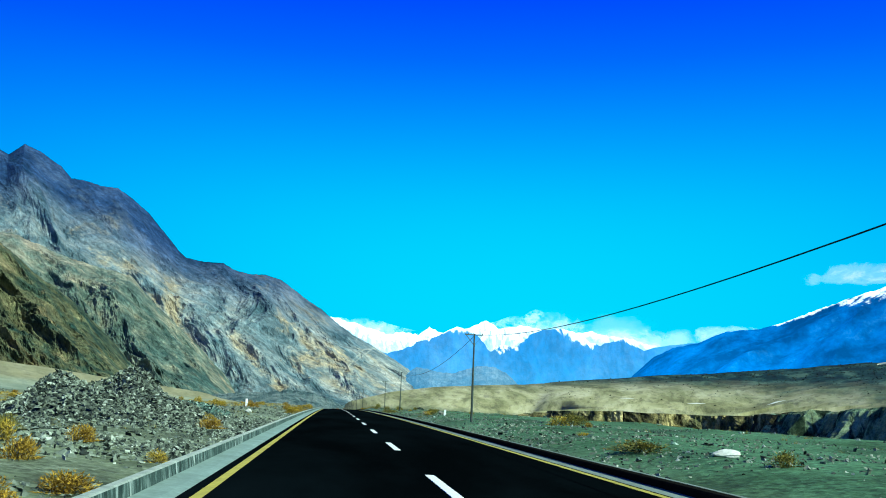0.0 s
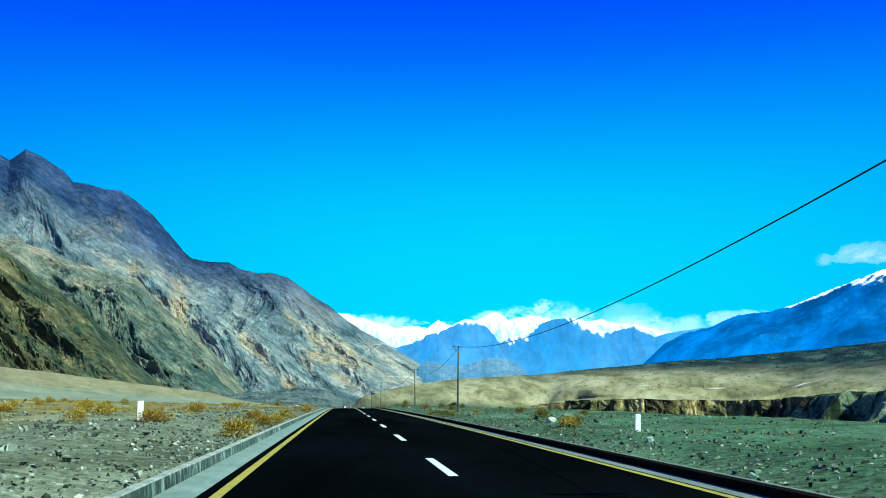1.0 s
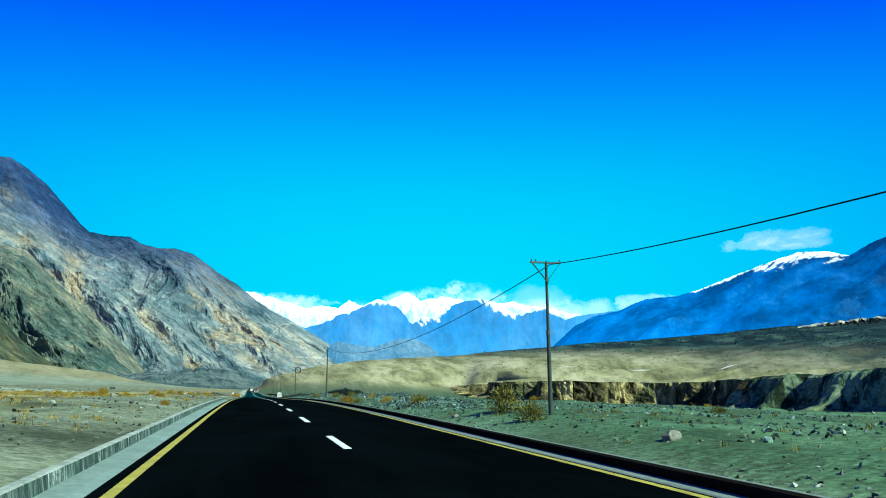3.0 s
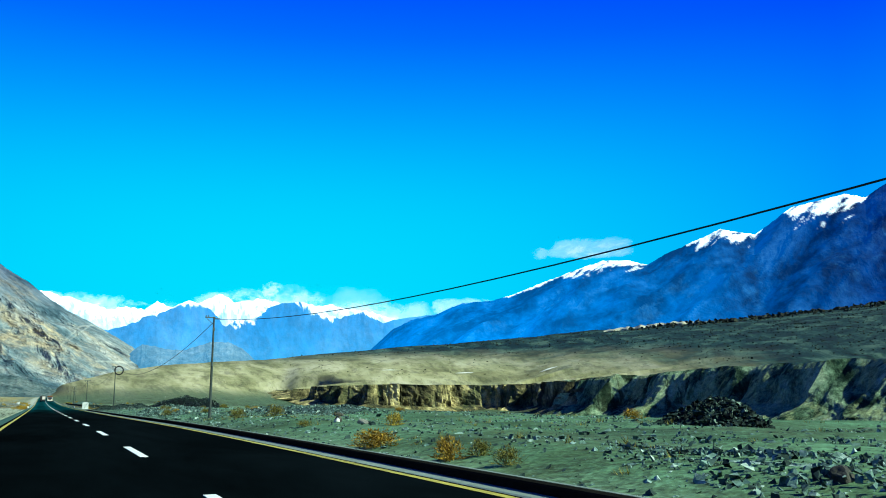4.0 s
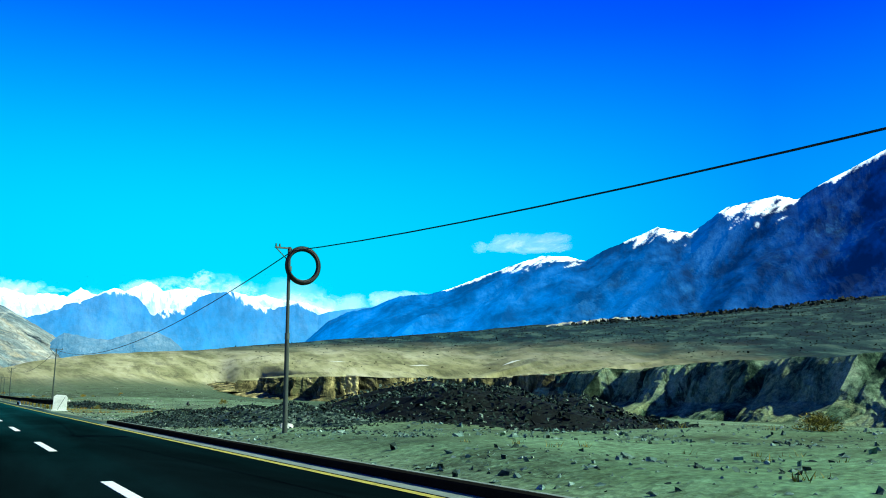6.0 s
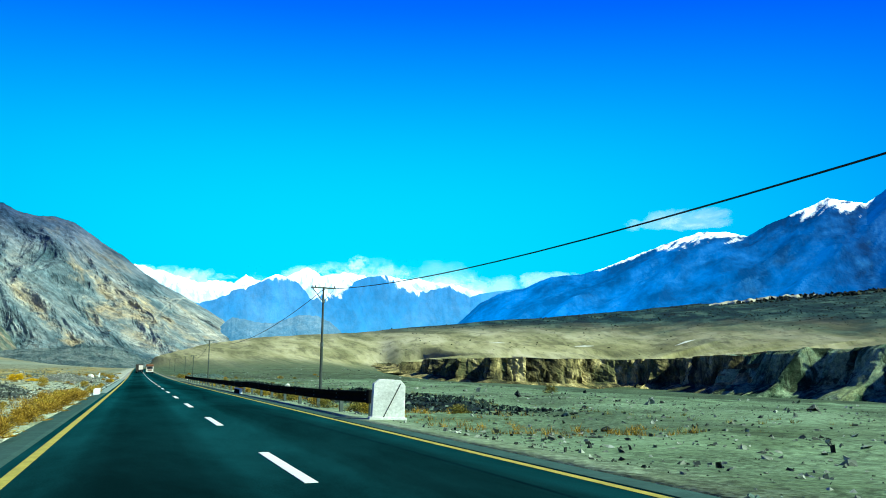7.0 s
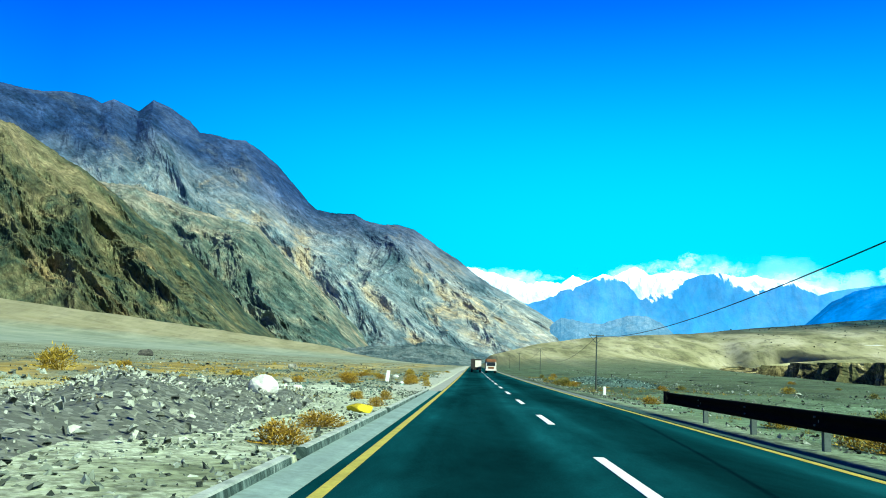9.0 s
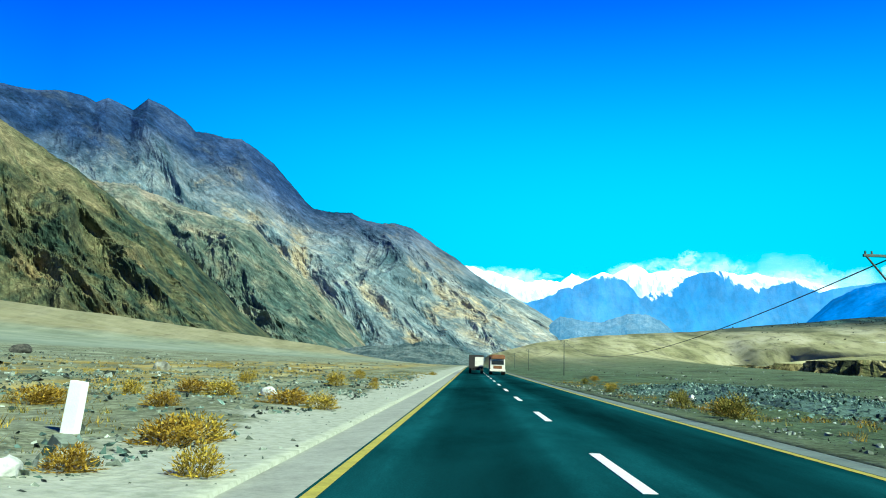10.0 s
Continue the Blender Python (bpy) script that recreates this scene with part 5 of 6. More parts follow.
stones("loose_stones", "grey and white pebbles on the verge", *scatter(9000, -1, 3.9, 14, 262, 300, .03, .13, 46, 2.2), M_GRAVEL_PALE, 46)
stones("loose_stones", "grey and white broken stones round the rubble heap", *scatter(7000, -1, 3.7, 10, 8, 36, .05, .19, 47, 1.8, 1.1), M_STONE, 47)
stones("large_stones", "large angular stones on the river gravel", *scatter(450, 1, 3.8, 20, 118, 256, .10, .28, 41, 3.0, 1.3), M_RUBBLE, 41, .2, None, SHARD_V, SHARD_F)
stones("large_stones", "large angular stones beside the dark kerb", *scatter(160, 1, 3.8, 18, 2, 118, .12, .28, 42, 2.2, 1.3), M_RUBBLE, 42, .2, None, SHARD_V, SHARD_F)
stones("large_stones", "large angular stones behind the guardrail", *scatter(260, 1, 4.4, 22, 256, 420, .10, .30, 43, 2.4, 1.3), M_STONE, 43, .2, None, SHARD_V, SHARD_F)
stones("large_stones", "large angular stones on the sunlit plain", *scatter(300, -1, 4.6, 20, 0, 120, .12, .28, 44, 2.2, 1.3), M_STONE, 44, .2, None, SHARD_V, SHARD_F)
stones("large_stones", "large angular stones on the sunlit plain", *scatter(400, -1, 4.6, 22, 296, 420, .12, .32, 45, 2.4, 1.3), M_STONE, 45, .2, None, SHARD_V, SHARD_F)
stones("scattered_rocks", "scattered grey rocks on the plain", *scatter(3500, -1, 16, 90, -5, 560, .08, .6, 5, 4.0, 1.3), M_STONE, 5)
stones("scattered_rocks", "scattered grey rocks on the plain", *scatter(4500, -1, 12, 70, 296, 470, .10, .55, 48, 3.0, 1.2), M_STONE, 48)
stones("scattered_rocks", "scattered grey rocks on the river flats", *scatter(4500, 1, 16, 90, -5, 560, .08, .6, 6, 4.0, 1.3), M_STONE, 6)


def heap(name, label, cx, cy, rx, ry, h, n, lo, hi, mat, seed, rot=0):
    """A mound of dumped rubble: a lumpy core covered in stones."""
    rng = np.random.RandomState(seed)
    u, a = rng.uniform(0, 1, n) ** .55, rng.uniform(0, 6.283, n)
    lx, ly = u * np.cos(a) * rx, u * np.sin(a) * ry
    c, s = math.cos(radians(rot)), math.sin(radians(rot))
    x, y = cx + lx * c - ly * s, cy + lx * s + ly * c
    lift = h * .62 * (1 - u * u) ** 1.3 * (1 + .45 * bumps(x, y, 3.1, 5))
    size = lo + (hi - lo) * rng.uniform(0, 1, n) ** 2.4
    z = ground_z(x, y) + lift
    v = stone_verts(x, y, z, size, rng, .62, WEDGE_V).reshape(-1, 3)
    f = (WEDGE_F[None] + (np.arange(n) * 6)[:, None, None]).reshape(-1, 3)
    k, m = 40, 12  # core
    cu, ca = np.meshgrid(np.linspace(0, 1, m), np.linspace(0, 6.283, k, endpoint=False), indexing="ij")
    px, py = cu * np.cos(ca) * rx, cu * np.sin(ca) * ry
    qx, qy = cx + px * c - py * s, cy + px * s + py * c
    qz = ground_z(qx, qy) + h * .62 * (1 - cu * cu) ** 1.3 * (1 + .45 * bumps(qx, qy, 3.1, 5)) - .10
    cv = np.stack([qx, qy, qz], -1).reshape(-1, 3)
    cf = []
    for i in range(m - 1):
        for j in range(k):
            p, q = i * k + j, i * k + (j + 1) % k
            cf += [(p, p + k, q + k), (p, q + k, q)]
    ob = fast_mesh(name, np.concatenate([v, cv]), np.concatenate([f, np.array(cf) + len(v)]), mat)
    return tagged(ob, label, "rubble", kind="stuff")


heap("rubble_heap", "tall heap of dumped grey rubble", -8.4, 26.6, 3.7, 5.0, 1.75, 8000, .03, .22, M_STONE, 21)
heap("rubble_heap", "low heap of dumped grey rubble", -8.6, 36, 3.0, 6.5, .6, 3500, .03, .22, M_RUBBLE, 22)
heap("rubble_heap", "long dark heap of broken rock beside the kerb", 6.8, 240.5, 3.3, 7.4, .85, 11000, .02, .14, M_RUBBLE_BLACK, 23, 14)
heap("rubble_heap", "dark heap of broken rock on the flats", 13.0, 237, 4.5, 9.0, 1.75, 6500, .035, .22, M_RUBBLE_BLACK, 24, 10)
heap("rubble_heap", "grey gravel mound beside the road", -8.5, 287, 3.4, 9.0, .9, 6000, .025, .15, M_STONE, 25)
heap("rubble_heap", "low bank of dark rubble", 5.6, 142, 1.6, 9.0, .28, 4000, .025, .17, M_RUBBLE, 26)
heap("rubble_heap", "long bank of grey-green rubble along the kerb", 6.4, 199, 2.4, 13, .38, 4500, .06, .24, M_RUBBLE, 32, -4)
heap("rubble_heap", "low bank of grey rubble", 10.5, 184, 3.4, 9.0, .5, 5000, .03, .18, M_RUBBLE, 27)
heap("rubble_heap", "black heap of broken rock on the flats", 14.6, 158.5, 1.3, 1.6, 1.05, 2500, .05, .30, M_RUBBLE_BLACK, 29)
heap("rubble_heap", "low bank of dark rubble behind the guardrail", 8.0, 284, 3.2, 15, .5, 3000, .03, .26, M_RUBBLE_BLACK, 30, 4)
heap("rubble_heap", "low bank of dark rubble behind the guardrail", 7.4, 322, 2.8, 21, .42, 3500, .03, .24, M_RUBBLE_BLACK, 31)
heap("rubble_heap", "grey gravel bank beside the buried kerb", -8.2, 338, 3.8, 13, .85, 4500, .03, .16, M_GRAVEL_PALE, 33)
heap("rubble_heap", "low bank of grey rubble on gravel", 9.6, 396, 4.0, 17.0, .75, 7000, .03, .20, M_RUBBLE, 28)


def boulder(x, y, size, label, mat=None, seed=0, flat=.8):
    rng = random.Random(seed)
    bm = bmesh.new()
    bmesh.ops.create_icosphere(bm, subdivisions=3, radius=.5)
    ax = (rng.uniform(.9, 1.4), rng.uniform(.75, 1.1), flat * rng.uniform(.7, 1.0))
    off = Vector((rng.uniform(0, 50), rng.uniform(0, 50), rng.uniform(0, 50)))
    planes = [(Vector((rng.uniform(-1, 1), rng.uniform(-1, 1), rng.uniform(-.4, 1))).normalized(), rng.uniform(.28, .42)) for _ in range(9)]
    for v in bm.verts:
        for d, k in planes:
            over = v.co.dot(d) - k
            if over > 0:
                v.co -= d * over * .92
        v.co *= 1 + .16 * noise.fractal(v.co * 3 + off, .8, 2, 4)
        v.co = Vector((v.co.x * ax[0], v.co.y * ax[1], v.co.z * ax[2])) * size
    ob = part("boulder", bm, mat or M_BOULDER, None)
    ob.matrix_basis = pose(x, y, put(x, y) + size * flat * .22, 0, 0, rng.uniform(0, 360))
    return tagged(ob, label, "boulder", "roadside boulders")


def mat_boulder(name, a, b, c):
    m = Mat(name, .92, 0, .15)
    v = m.co()
    n1, n2 = m.noise(2.2, 7, .7, v), m.noise(14, 5, .6, v)
    col = m.ramp(n1, [(.32, a), (.5, b), (.7, c)])
    m.color(m.mix(.5, col, m.ramp(n2, [(.3, .55), (.7, 1.2)]), "MULTIPLY"))
    m.bump(n2, .5, .03)
    return m.done()


M_BOULDER = mat_boulder("grey_boulder_rock", (.10, .105, .09), (.24, .24, .20), (.40, .40, .34))
M_BOULDER_PALE = mat_boulder("pale_boulder_rock", (.34, .35, .31), (.58, .59, .54), (.75, .75, .70))
M_BOULDER_DARK = mat_boulder("dark_boulder_rock", (.02, .022, .02), (.06, .06, .052), (.15, .14, .11))
M_PAINT_YELLOW = mat_boulder("yellow_painted_rock", (.10, .075, .01), (.62, .50, .03), (.75, .66, .08))

BOULDERS_LEFT = [  # x, y, size, colour
    (-5.9, 316.9, 0.5, 0), (-5.2, 318.0, 0.38, 2), (-4.7, 313.4, 0.42, 0), (-5.2, 329.3, 0.34, 2), (-53, 455, 2.4, 2),
    (-5.6, 44, 0.3, 1), (-6.5, 80, 0.35, 2), (-9, 330, 0.5, 0), (-7.5, 352, 0.4, 1), (-6.8, 382, 0.5, 1), (-9.6, 360, 0.45, 0),
    (-5.1, 366.3, 0.3, 1), (-12, 300, 0.6, 0), (-10, 96, 0.5, 0), (-6.0, 120, 0.4, 1), (-8, 150, 0.5, 0), (-20, 410, 1.0, 0),
]
BOULDERS_RIGHT = [  # x, y, size, colour
    (4.2, 129.4, 0.2, 0), (5.2, 61.5, 0.35, 1), (6.0, 140, 0.3, 2), (5.0, 146.5, 0.25, 2), (6.8, 392, 0.5, 1), (5.4, 389, 0.4, 1), (7.0, 66, 0.4, 0),
    (5.6, 110, 0.35, 1), (4.9, 118, 0.3, 0), (6.4, 163, 0.3, 0), (8.0, 170, 0.32, 2), (5.5, 199, 0.28, 0), (9.5, 243, 0.7, 1), (6.3, 235, 0.45, 1),
    (7.0, 300, 0.5, 1), (8.5, 309, 0.6, 0), (10, 318, 0.5, 1),
]
WORDS = ["grey angular boulder on gravel", "pale sunlit boulder on gravel", "dark weathered boulder on gravel"]
for i, (x, y, s, k) in enumerate(BOULDERS_LEFT + BOULDERS_RIGHT):
    boulder(x, y, s, WORDS[k], (M_BOULDER, M_BOULDER_PALE, M_BOULDER_DARK)[k], i)
bp = boulder(-3.95, 341.7, .5, "boulder painted yellow as a road warning", M_PAINT_YELLOW, 77, .6)
bp.name = "painted_boulder"


# ================= dry shrubs and grass =================
def shrub_mesh(seed, n, spread, up, width, curl):
    """A rounded dry shrub: thin stems that arch out from one root, and many small leaves and seed heads between their tips."""
    rng = random.Random(seed)
    verts, faces = [], []
    for _ in range(n // 5):
        a, lean = rng.uniform(0, 6.283), rng.uniform(.05, 1) ** .6
        ln = rng.uniform(.5, .92)
        root = Vector((rng.gauss(0, .10), rng.gauss(0, .10), 0))
        d = Vector((math.cos(a) * lean * spread, math.sin(a) * lean * spread, up * math.sqrt(max(.06, 1.04 - lean * lean))))
        side = Vector((-math.sin(a), math.cos(a), rng.uniform(-.4, .4))) * width * .7
        base = len(verts)
        for k, w in ((0, .7), (.4, 1.0), (.75, .8), (1, .15)):
            bend = Vector((math.cos(a), math.sin(a), -.6)) * curl * k * k * lean + Vector((rng.gauss(0, .03), rng.gauss(0, .03), rng.gauss(0, .02)))
            c = root + d * ln * k + bend
            verts += [c - side * w, c + side * w]
        faces += [(base + i, base + i + 1, base + i + 3, base + i + 2) for i in (0, 2, 4)]
    clumps = [(rng.uniform(0, 6.283), rng.random() ** .5, rng.uniform(.75, 1.12)) for _ in range(26)]
    for _ in range(int(n * 3.3)):
        ca, cl, cr = rng.choice(clumps)
        a, lean, k = ca + rng.gauss(0, .4), min(1.1, abs(cl + rng.gauss(0, .22))), cr * rng.uniform(.32, 1.0) ** .6
        c = Vector((math.cos(a) * lean * spread, math.sin(a) * lean * spread, up * math.sqrt(max(.03, 1.04 - lean * lean)))) * k
        c += Vector((0, 0, .02))
        d = (c + Vector((rng.gauss(0, .25), rng.gauss(0, .25), rng.uniform(-.1, .35)))).normalized() * rng.uniform(.05, .12)
        s = d.cross(Vector((rng.gauss(0, 1), rng.gauss(0, 1), rng.gauss(0, 1)))).normalized() * rng.uniform(.009, .020)
        base = len(verts)
        verts += [c - s, c + s, c + d]
        faces.append((base, base + 1, base + 2))
    return verts, faces


def make_shrub(name, seed, mat, n=420, spread=.5, up=.75, width=.012, curl=.12):
    v, f = shrub_mesh(seed, n, spread, up, width, curl)
    return ob_mesh(name, v, f, mat)


SHRUBS = []
for i, mat in enumerate((M_BUSH, M_GRASS, M_SCRUB, M_BUSH, M_GRASS, M_LEAF)):
    me = make_shrub("shrub_shape", 50 + i, mat, (320, 290, 320, 300, 270, 420)[i], (.5, .45, .55, .5, .55, .5)[i], (.72, .8, .66, .62, .55, .7)[i], (.013, .011, .013, .014, .011, .016)[i])
    SHRUBS.append(me.data)
    bpy.data.objects.remove(me)
SHRUB_WORDS = ["dry rust-orange desert shrub", "dry golden grass tuft", "olive-brown desert shrub", "dry rust-orange desert shrub", "dry golden grass tuft", "bright yellow leafy bush"]


def shrub(x, y, w, h, k, seed):
    ob = new("dry_shrub", SHRUBS[k])
    rng = random.Random(seed)
    ob.matrix_basis = pose(x, y, put(x, y, -.02), 0, 0, rng.uniform(0, 360)) @ Matrix.Diagonal((w * 1.35, w * 1.35, h * 1.3, 1))
    return tagged(ob, SHRUB_WORDS[k] + " on stony ground", "shrub", "roadside shrubs")


SHRUBS_SAND = [  # x, y, width, height, kind
    (-3.9, 344.4, 0.4, 0.3, 0), (-4.1, 348.6, .32, .36, 0), (-4.9, 348.4, .3, .24, 1), (-7.3, 336.6, .5, .3, 0), (-4.0, 337.0, .7, .32, 0), (-5.5, 378.2, 0.9, 0.42, 0), (-7.1, 375.1, 0.6, 0.36, 0), (-4.9, 369.4, 0.7, 0.4, 3), (-3.9, 367.2, 0.45, 0.3, 1),
    (-9.3, 374.9, 0.95, 0.42, 0), (-4.9, 366.9, 0.45, 0.28, 3), (-4.6, 377.5, 0.7, 0.36, 1), (-8.3, 382.9, 0.9, 0.45, 1), (-9.3, 383.5, 0.9, 0.45, 0),
    (-24, 368, 2.0, 1.3, 1),
]
SHRUBS_KERB = [  # x, y, width, height, kind
    (-3.9, 309.9, 0.45, 0.32, 0), (-3.8, 312.3, 0.3, 0.25, 1), (-3.9, 311.3, 0.4, 0.24, 0), (-4.0, 315.9, 0.45, 0.36, 1), (-3.9, 317.6, 0.4, 0.3, 1),
    (-5.9, 315.3, 0.45, 0.26, 0), (-3.9, 333.8, 0.6, 0.38, 0), (-6.9, 335.3, 0.55, 0.35, 0), (-9.6, 326.2, .9, .42, 5), (-9.0, 325.6, .7, .36, 5),
    (-16.1, 331.3, 1.6, .5, 0), (-15.3, 331.0, 1.2, .42, 0), (-11.1, 331.0, .8, .66, 5), (-11.8, 331.6, .7, .62, 5),
]
SHRUBS_LEFT = [  # x, y, width, height, kind
    (-4.2, 286, 0.7, 0.4, 0), (-4.3, 283.5, 0.6, 0.4, 0), (-4.5, 281, 0.7, 0.4, 3), (-4.1, 289.6, 0.5, 0.4, 1), (-3.62, 295.3, .55, .34, 1),
    (-3.64, 296.3, .6, .36, 1), (-3.6, 297.3, .55, .34, 0), (-3.62, 298.3, .6, .32, 1), (-3.65, 299.4, .5, .3, 1), (-4.2, 279, 0.6, 0.35, 0), (-4.4, 277, 0.6, 0.3, 3), (-5.4, 14.5, 0.55, 0.45, 0), (-6.1, 13.0, 0.5, 0.4, 1),
    (-5.2, 11.2, 0.5, 0.45, 0), (-6.9, 15.5, 0.5, 0.4, 2), (-4.7, 24, 0.6, 0.4, 0), (-9.5, 27, 0.8, 0.5, 0),
    (-4.0, 56.2, .9, .5, 1), (-4.2, 64.6, .7, .45, 0), (-4.0, 68.8, .6, .35, 1), (-4.3, 59.6, .5, .35, 1),
]
SHRUBS_EDGE = [(-3.68 - .3 * math.sin(k * 2.3) ** 2, 263.5 + k * 1.25, .55 + .2 * math.sin(k * 1.7), .34 + .1 * math.cos(k * 2.9), (0, 1, 3, 0)[k % 4]) for k in range(22)]
SHRUBS_START = [  # x, y, width, height, kind
    (-4.4, 8.2, .4, .3, 0), (-3.95, 8.9, .6, .34, 0), (-4.0, 7.4, .36, .28, 0), (-3.9, 13.0, .42, .25, 1), (4.9, 17.1, 1.3, .34, 2), (5.5, 12.5, .5, .34, 2),
    (-4.2, 77.0, .75, .46, 1), (-3.8, 77.6, .3, .24, 0), (-4.2, 97.0, 1.1, .6, 1), (4.1, 79.8, .75, .36, 2), (6.0, 82.4, .5, .22, 1), (4.2, 84.6, 1.1, .3, 2), (3.9, 87.2, .5, .36, 2),
    (4.0, 155.8, .75, .4, 0), (3.9, 152.4, .4, .42, 0), (4.8, 163.2, .32, .2, 2), (4.3, 152.2, .3, .26, 2), (4.1, 151.0, .3, .28, 2), (6.1, 160.1, .4, .34, 1),
    (5.3, 190.6, .45, .32, 4), (4.6, 188.9, .5, .36, 2), (8.8, 202.7, .5, .36, 2), (6.6, 189.0, .4, .28, 2),
]
SHRUBS_FLATS = [  # x, y, width, height, kind
    (5.3, 128.3, 0.85, 0.8, 2), (4.9, 124.8, 0.6, 0.5, 2), (5.6, 60, 0.5, 0.3, 2), (6.4, 68, 0.7, 0.4, 2), (5.8, 92, 0.6, 0.4, 2),
    (5.2, 104, 0.7, 0.5, 2), (6.2, 172, 0.5, 0.45, 2), (5.2, 173.5, 0.5, 0.4, 2),
]
SHRUBS_RAIL = [  # x, y, width, height, kind
    (4.6, 284, 0.7, 0.45, 0), (4.9, 287, 0.7, 0.4, 1), (4.7, 290, 0.6, 0.4, 0), (5.1, 297, 0.8, 0.4, 1), (4.6, 303, 0.6, 0.4, 0),
    (4.8, 330, 0.7, 0.4, 1), (4.7, 336, 0.8, 0.45, 0), (5.2, 342, 0.7, 0.4, 1), (5.0, 381, 0.8, 0.4, 0), (5.6, 384, 0.8, 0.4, 0),
]
SHRUBS_RAIL += [(4.35 + .3 * math.sin(k * 2.1), 271 + k * 2.3, .55 + .18 * math.sin(k * 1.3), .36 + .1 * math.cos(k * 2.3), (1, 2, 2, 0)[k % 4]) for k in range(22)]
for i, (x, y, w, h, k) in enumerate(SHRUBS_SAND + SHRUBS_KERB + SHRUBS_LEFT + SHRUBS_EDGE + SHRUBS_START + SHRUBS_FLATS + SHRUBS_RAIL):
    near = .78 if y < 20 else .65 if 302 < y < 320 else 1
    shrub(x, y, w * near, h * near, k, i)
_r = random.Random(9)
for i in range(200):
    side = -1 if i % 5 < 3 else 1
    y = _r.uniform(0, 430)
    x = side * (4.6 + 26 * _r.random() ** 1.7)
    if i % 4 == 0:
        side, y = -1, _r.uniform(60, 230)
        x = -_r.uniform(9, 34)
    k = _r.choice((0, 1, 1, 3, 4)) if side < 0 else _r.choice((2, 2, 0, 4))
    w = _r.uniform(.3, .85)
    shrub(x, y, w, w * _r.uniform(.5, .85), k, 100 + i)


def grass_field(name, label, mat, boxes, seed):
    """Dry tufts in patches: a few bent blades each, all in one mesh. boxes: (tufts, x0, x1, y0, y1, height)."""
    rng = np.random.RandomState(seed)
    vv, ff, at = [], [], 0
    for n, x0, x1, y0, y1, h in boxes:
        x, y = rng.uniform(x0, x1, n * 3), rng.uniform(y0, y1, n * 3)
        keep = (bumps(x, y, 8, 2) + .8 * bumps(x, y, 27, 14) + rng.uniform(-.6, .6, n * 3)) > .25
        x, y = x[keep][:n], y[keep][:n]
        k = len(x)
        blades = 17
        r = rng.normal(0, .13, (k, blades, 2)) * (h / .35)
        base = np.stack([x[:, None] + r[..., 0], y[:, None] + r[..., 1]], -1)
        z = ground_z(base[..., 0], base[..., 1]) - .02
        ang, up = rng.uniform(0, 6.283, (k, blades)), h * rng.uniform(.35, 1.15, (k, blades)) * rng.uniform(.5, 1.2, (k, 1))
        out = up * rng.uniform(.2, 1.6, (k, blades))
        w = rng.uniform(.004, .010, (k, blades)) * (1 + up)
        lx, ly = -np.sin(ang) * w, np.cos(ang) * w
        a = np.stack([base[..., 0] - lx, base[..., 1] - ly, z], -1)
        b = np.stack([base[..., 0] + lx, base[..., 1] + ly, z], -1)
        c = np.stack([base[..., 0] + np.cos(ang) * out, base[..., 1] + np.sin(ang) * out, z + up], -1)
        vv.append(np.stack([a, b, c], 2).reshape(-1, 3))
        ff.append(np.arange(at, at + k * blades * 3).reshape(-1, 3))
        at += k * blades * 3
    ob = fast_mesh(name, np.concatenate(vv), np.concatenate(ff), mat)
    return tagged(ob, label, "grass", kind="stuff")


grass_field("dry_grass", "golden dry grass on the stony plain", M_GRASS,
            [(5200, -36, -8.5, 40, 250, .20), (900, -12, -4.6, 60, 215, .15), (800, -44, -13, 360, 470, .24), (500, -16, -4.6, 346, 440, .15), (1100, -34, -6, 300, 400, .17)], 61)
grass_field("dry_grass", "rusty dry grass behind the guardrail", M_BUSH, [(320, 4.3, 8.5, 262, 300, .16), (300, 4.4, 12, 352, 440, .15), (350, -11, -4.2, 260, 300, .16)], 62)
grass_field("dry_grass", "olive dry grass on the river flats", M_SCRUB, [(1500, 9, 60, 20, 260, .16), (400, 4.2, 9, 50, 225, .14), (1100, 4.4, 14, 262, 440, .13), (900, -34, -5, 0, 60, .14), (900, -18, -4.8, 342, 430, .12)], 63)
M_FAR_BRUSH = mat_rock("dark_terrace_brush", (.004, .007, .006), (.018, .022, .014), (.07, .065, .035), .2)


def far_brush(name, label, n, az, r, lo, hi, seed, always=.05, tall=1.0):
    """Low bushes on the far terrace, thicker on its upper and eastern parts."""
    rng = np.random.RandomState(seed)
    a, d = np.radians(rng.uniform(*az, n)), rng.uniform(*r, n)
    x, y = CX + np.sin(a) * d, CY + np.cos(a) * d
    z = ground_z(x, y)
    odds = always + sstep(200, 275, z + 150 * x / np.maximum(y - CY, 60) + 45 + 22 * bumps(x, y, 240, 6)) * (.35 + .5 * sstep(-.4, .6, bumps(x, y, 120, 20)))
    keep = (rng.uniform(0, 1, n) < odds) & (cliff_side(x, y) > 45)
    x, y, z, d = x[keep], y[keep], z[keep], d[keep]
    size = (lo + (hi - lo) * rng.uniform(0, 1, len(x)) ** 2) * (.35 + d / 2000)
    v = stone_verts(x, y, z + size * .15 * tall, size, rng, .62 * tall, WEDGE_V).reshape(-1, 3)
    f = (WEDGE_F[None] + (np.arange(len(x)) * 6)[:, None, None]).reshape(-1, 3)
    return tagged(fast_mesh(name, v, f, M_FAR_BRUSH), label, "brush", kind="stuff")


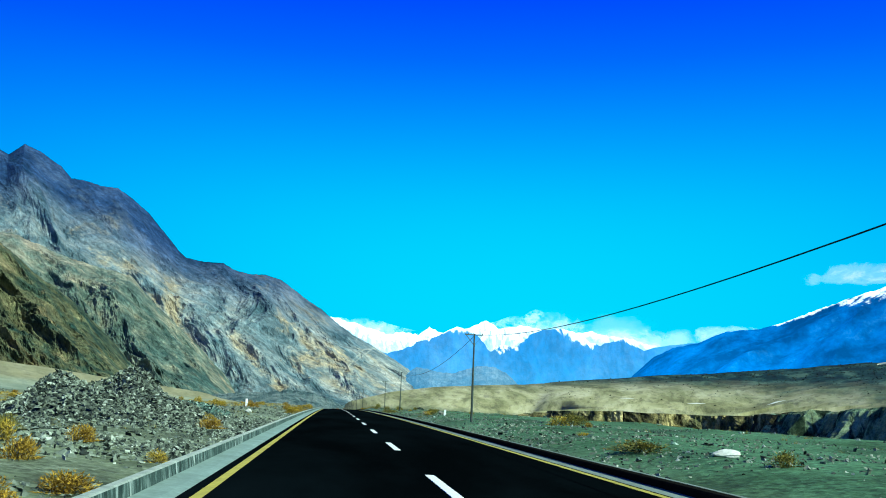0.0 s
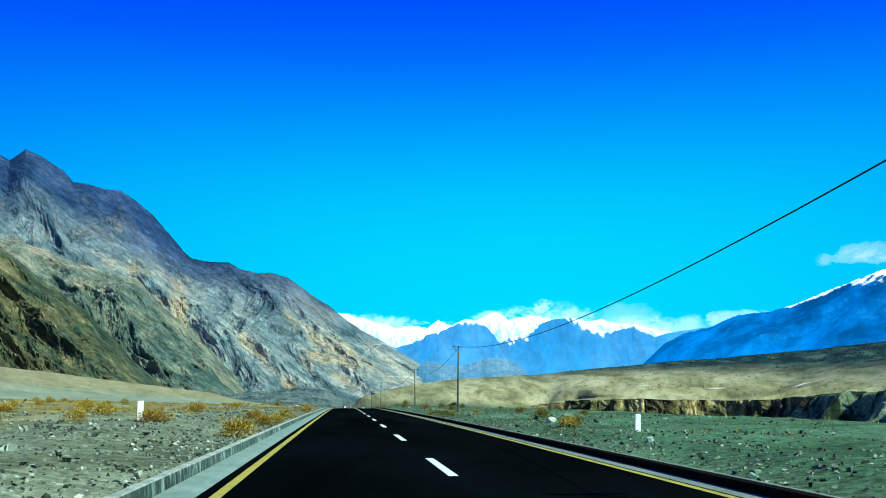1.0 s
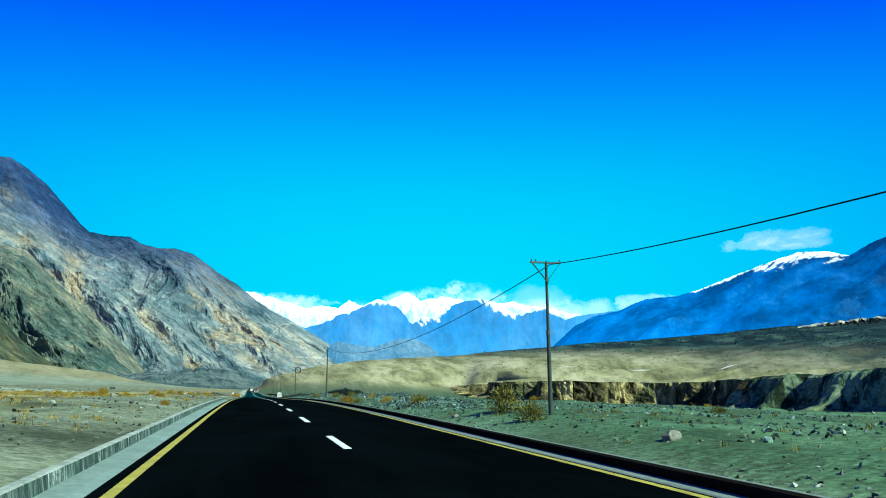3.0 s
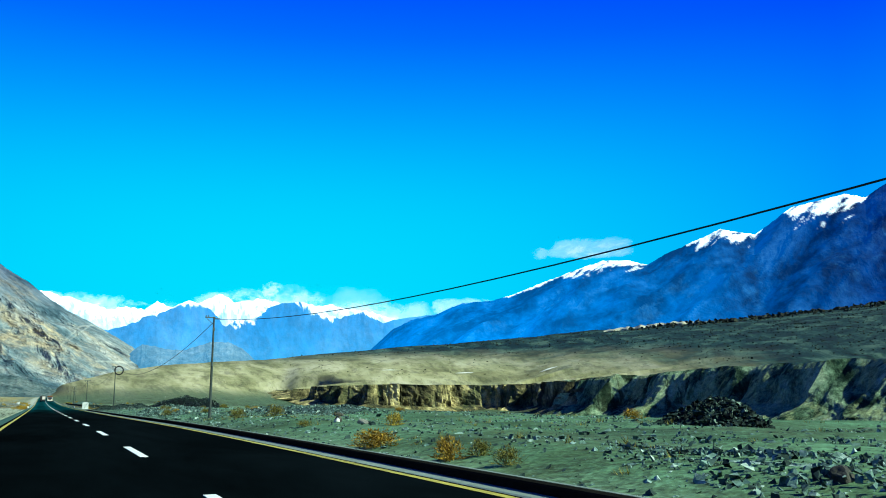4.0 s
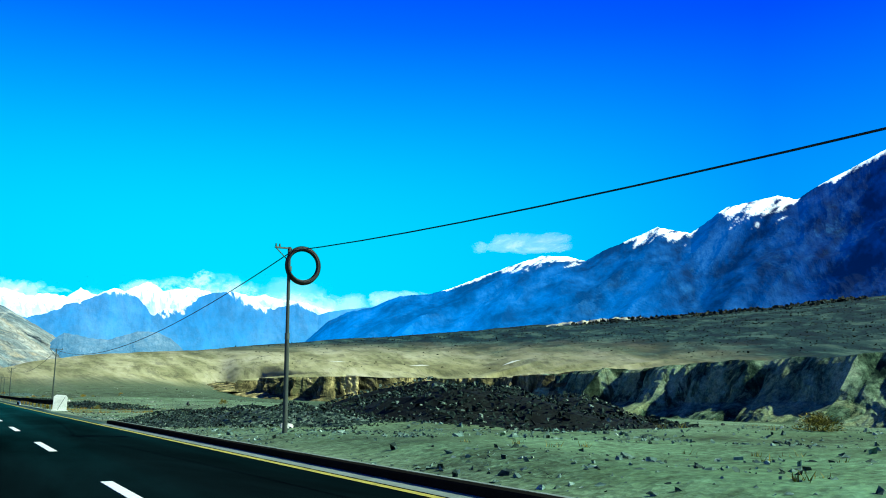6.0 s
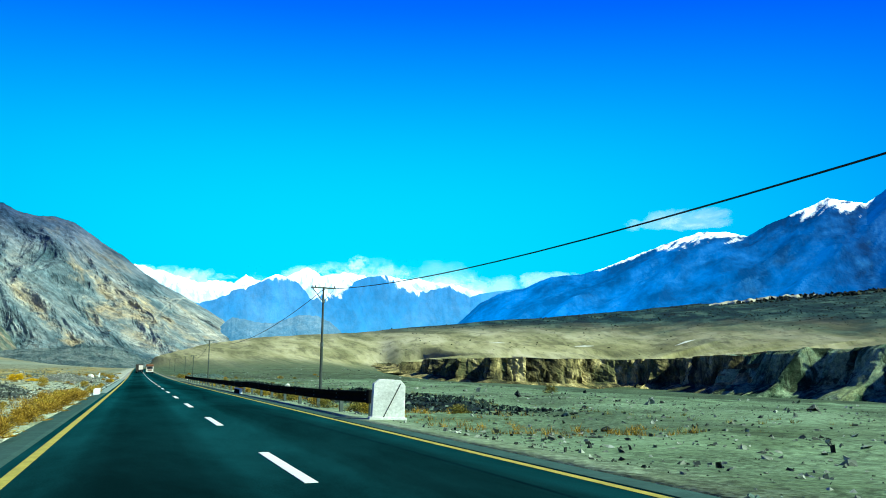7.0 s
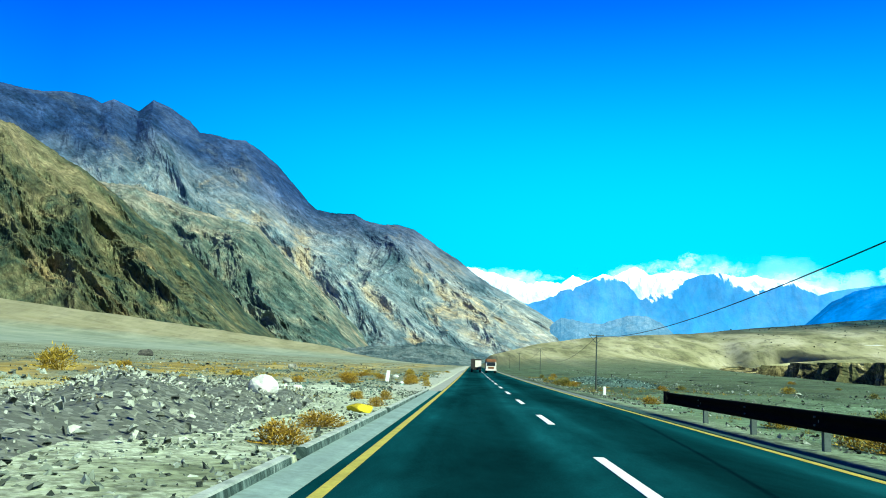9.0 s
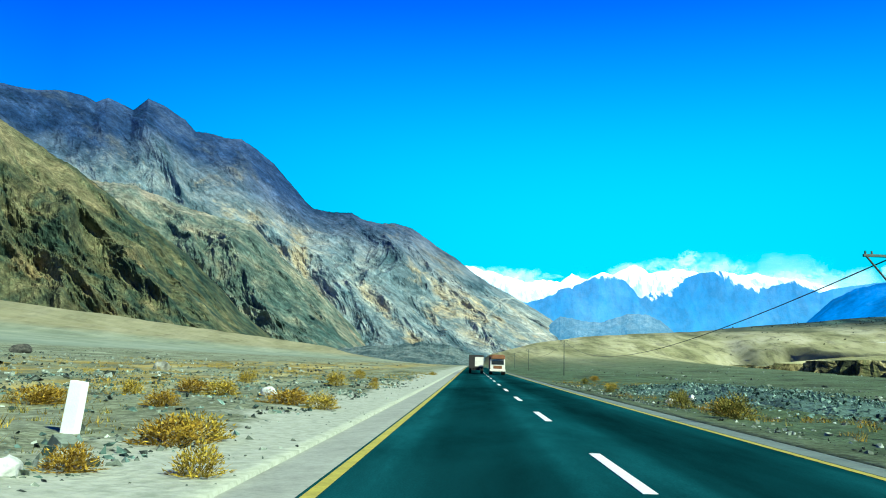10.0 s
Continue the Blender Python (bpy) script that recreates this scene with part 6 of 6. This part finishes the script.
far_brush("terrace_brush", "dark low brush scattered over the far terrace", 26000, (13, 66), (480, 2950), .8, 4.2, 71, .03, .7)
far_brush("terrace_trees", "dark clumps of trees on the terrace rim", 700, (38, 56), (2450, 2950), 5, 11, 72, .1, 1.4)
# the next two boulders stand in for a broken, white-topped marker post
boulder(6.42, 165.3, .30, "dark weathered boulder on gravel", M_BOULDER_DARK, 91, .95)
boulder(6.34, 165.1, .20, "pale sunlit boulder on gravel", M_BOULDER_PALE, 92, 1.0)
boulder(-17.6, 333.5, 1.1, "flat white boulder beside a rust-orange shrub", M_BOULDER_PALE, 95, .5)
boulder(-5.9, 340.6, .62, "white sunlit boulder on a gravel bank", M_BOULDER_PALE, 94, 1.1).location.z += .28
boulder(5.6, 14.6, .42, "pale sunlit boulder on gravel", M_BOULDER_PALE, 93, .5)


# ================= trucks on the road ahead =================
M_TRUCK_CREAM = mat_plain("cream_truck_paint", (.72, .66, .58), .5, 0, .15, 3)
M_TRUCK_BROWN = mat_plain("brown_truck_boards", (.18, .075, .03), .7, 0, .4, 3)
M_TRUCK_DARK = mat_plain("dark_truck_load", (.03, .028, .026), .8, 0, .3, 3)
M_TYRE = mat_plain("tyre_rubber", (.015, .015, .015), .9, 0, .2, 5)
M_GLASS = mat_plain("dark_windscreen", (.02, .025, .03), .1, 0, .1, 2)
M_LAMP = mat_plain("lamp_lens", (.75, .72, .6), .2, 0, .1, 2)


def truck(x, y, heading, load, label, tail=M_TRUCK_CREAM):
    root = new("cargo_truck")
    w, h = .78, 1.95

    def blk(name, mat, *a, bev=.02, taper=1.0):
        bm = bmesh.new()
        box(bm, *a, bev, taper)
        return part(name, bm, mat, root)
    cab = blk("cab", M_TRUCK_CREAM, -w * .95, -2.5, .45, w * .95, -1.2, 1.55, bev=.06)
    bm = bmesh.new()
    box(bm, -w * .78, -2.525, 1.0, w * .78, -2.49, 1.42, .02)
    part("windscreen", bm, M_GLASS, cab)
    bm = bmesh.new()
    box(bm, -w * .55, -2.53, .6, w * .55, -2.5, .9, .02)
    part("grille", bm, M_TRUCK_BROWN, cab)
    for s in (-1, 1):
        bm = bmesh.new()
        rod(bm, (s * .62, -2.49, .72), (s * .62, -2.54, .72), .09, None, 12)
        part("headlight", bm, M_LAMP, cab)
    blk("bumper", M_TRUCK_CREAM, -w, -2.62, .34, w, -2.5, .56)
    blk("crown_board", M_TRUCK_BROWN, -w * .9, -2.7, 1.55, w * .9, -1.2, 2.0, bev=.08, taper=.85)
    blk("cargo_body", load, -w, -1.15, .7, w, 2.5, h, bev=.03)
    blk("tailboard", tail, -w, 2.5, .55, w, 2.56, 1.3)
    if tail is M_TRUCK_DARK:
        blk("tail_panel", M_TRUCK_CREAM, -w * .98, 2.561, .75, .15, 2.59, 1.75)
    blk("chassis", M_TRUCK_DARK, -.4, -2.4, .35, .4, 2.5, .62)
    for yy in (-1.75, 1.1, 1.75):
        for s in (-1, 1):
            bm = bmesh.new()
            rod(bm, (s * .5, yy, .34), (s * .76, yy, .34), .34, None, 16)
            wheel = part("wheel", bm, M_TYRE, root)
            bm = bmesh.new()
            rod(bm, (s * .74, yy, .34), (s * .775, yy, .34), .17, None, 12)
            part("rim", bm, M_STEEL, wheel)
    root.matrix_basis = pose(x, y, float(road_z(y)) + crown(x), 0, 0, heading)
    return tagged(root, label, "truck", "trucks on the road")


truck(1.15, 447, 0, M_TRUCK_BROWN, "oncoming cream cargo truck with a brown crown board")
truck(-.95, 453, 180, M_TRUCK_DARK, "cargo truck with dark load and cream tail panel driving ahead", M_TRUCK_DARK)
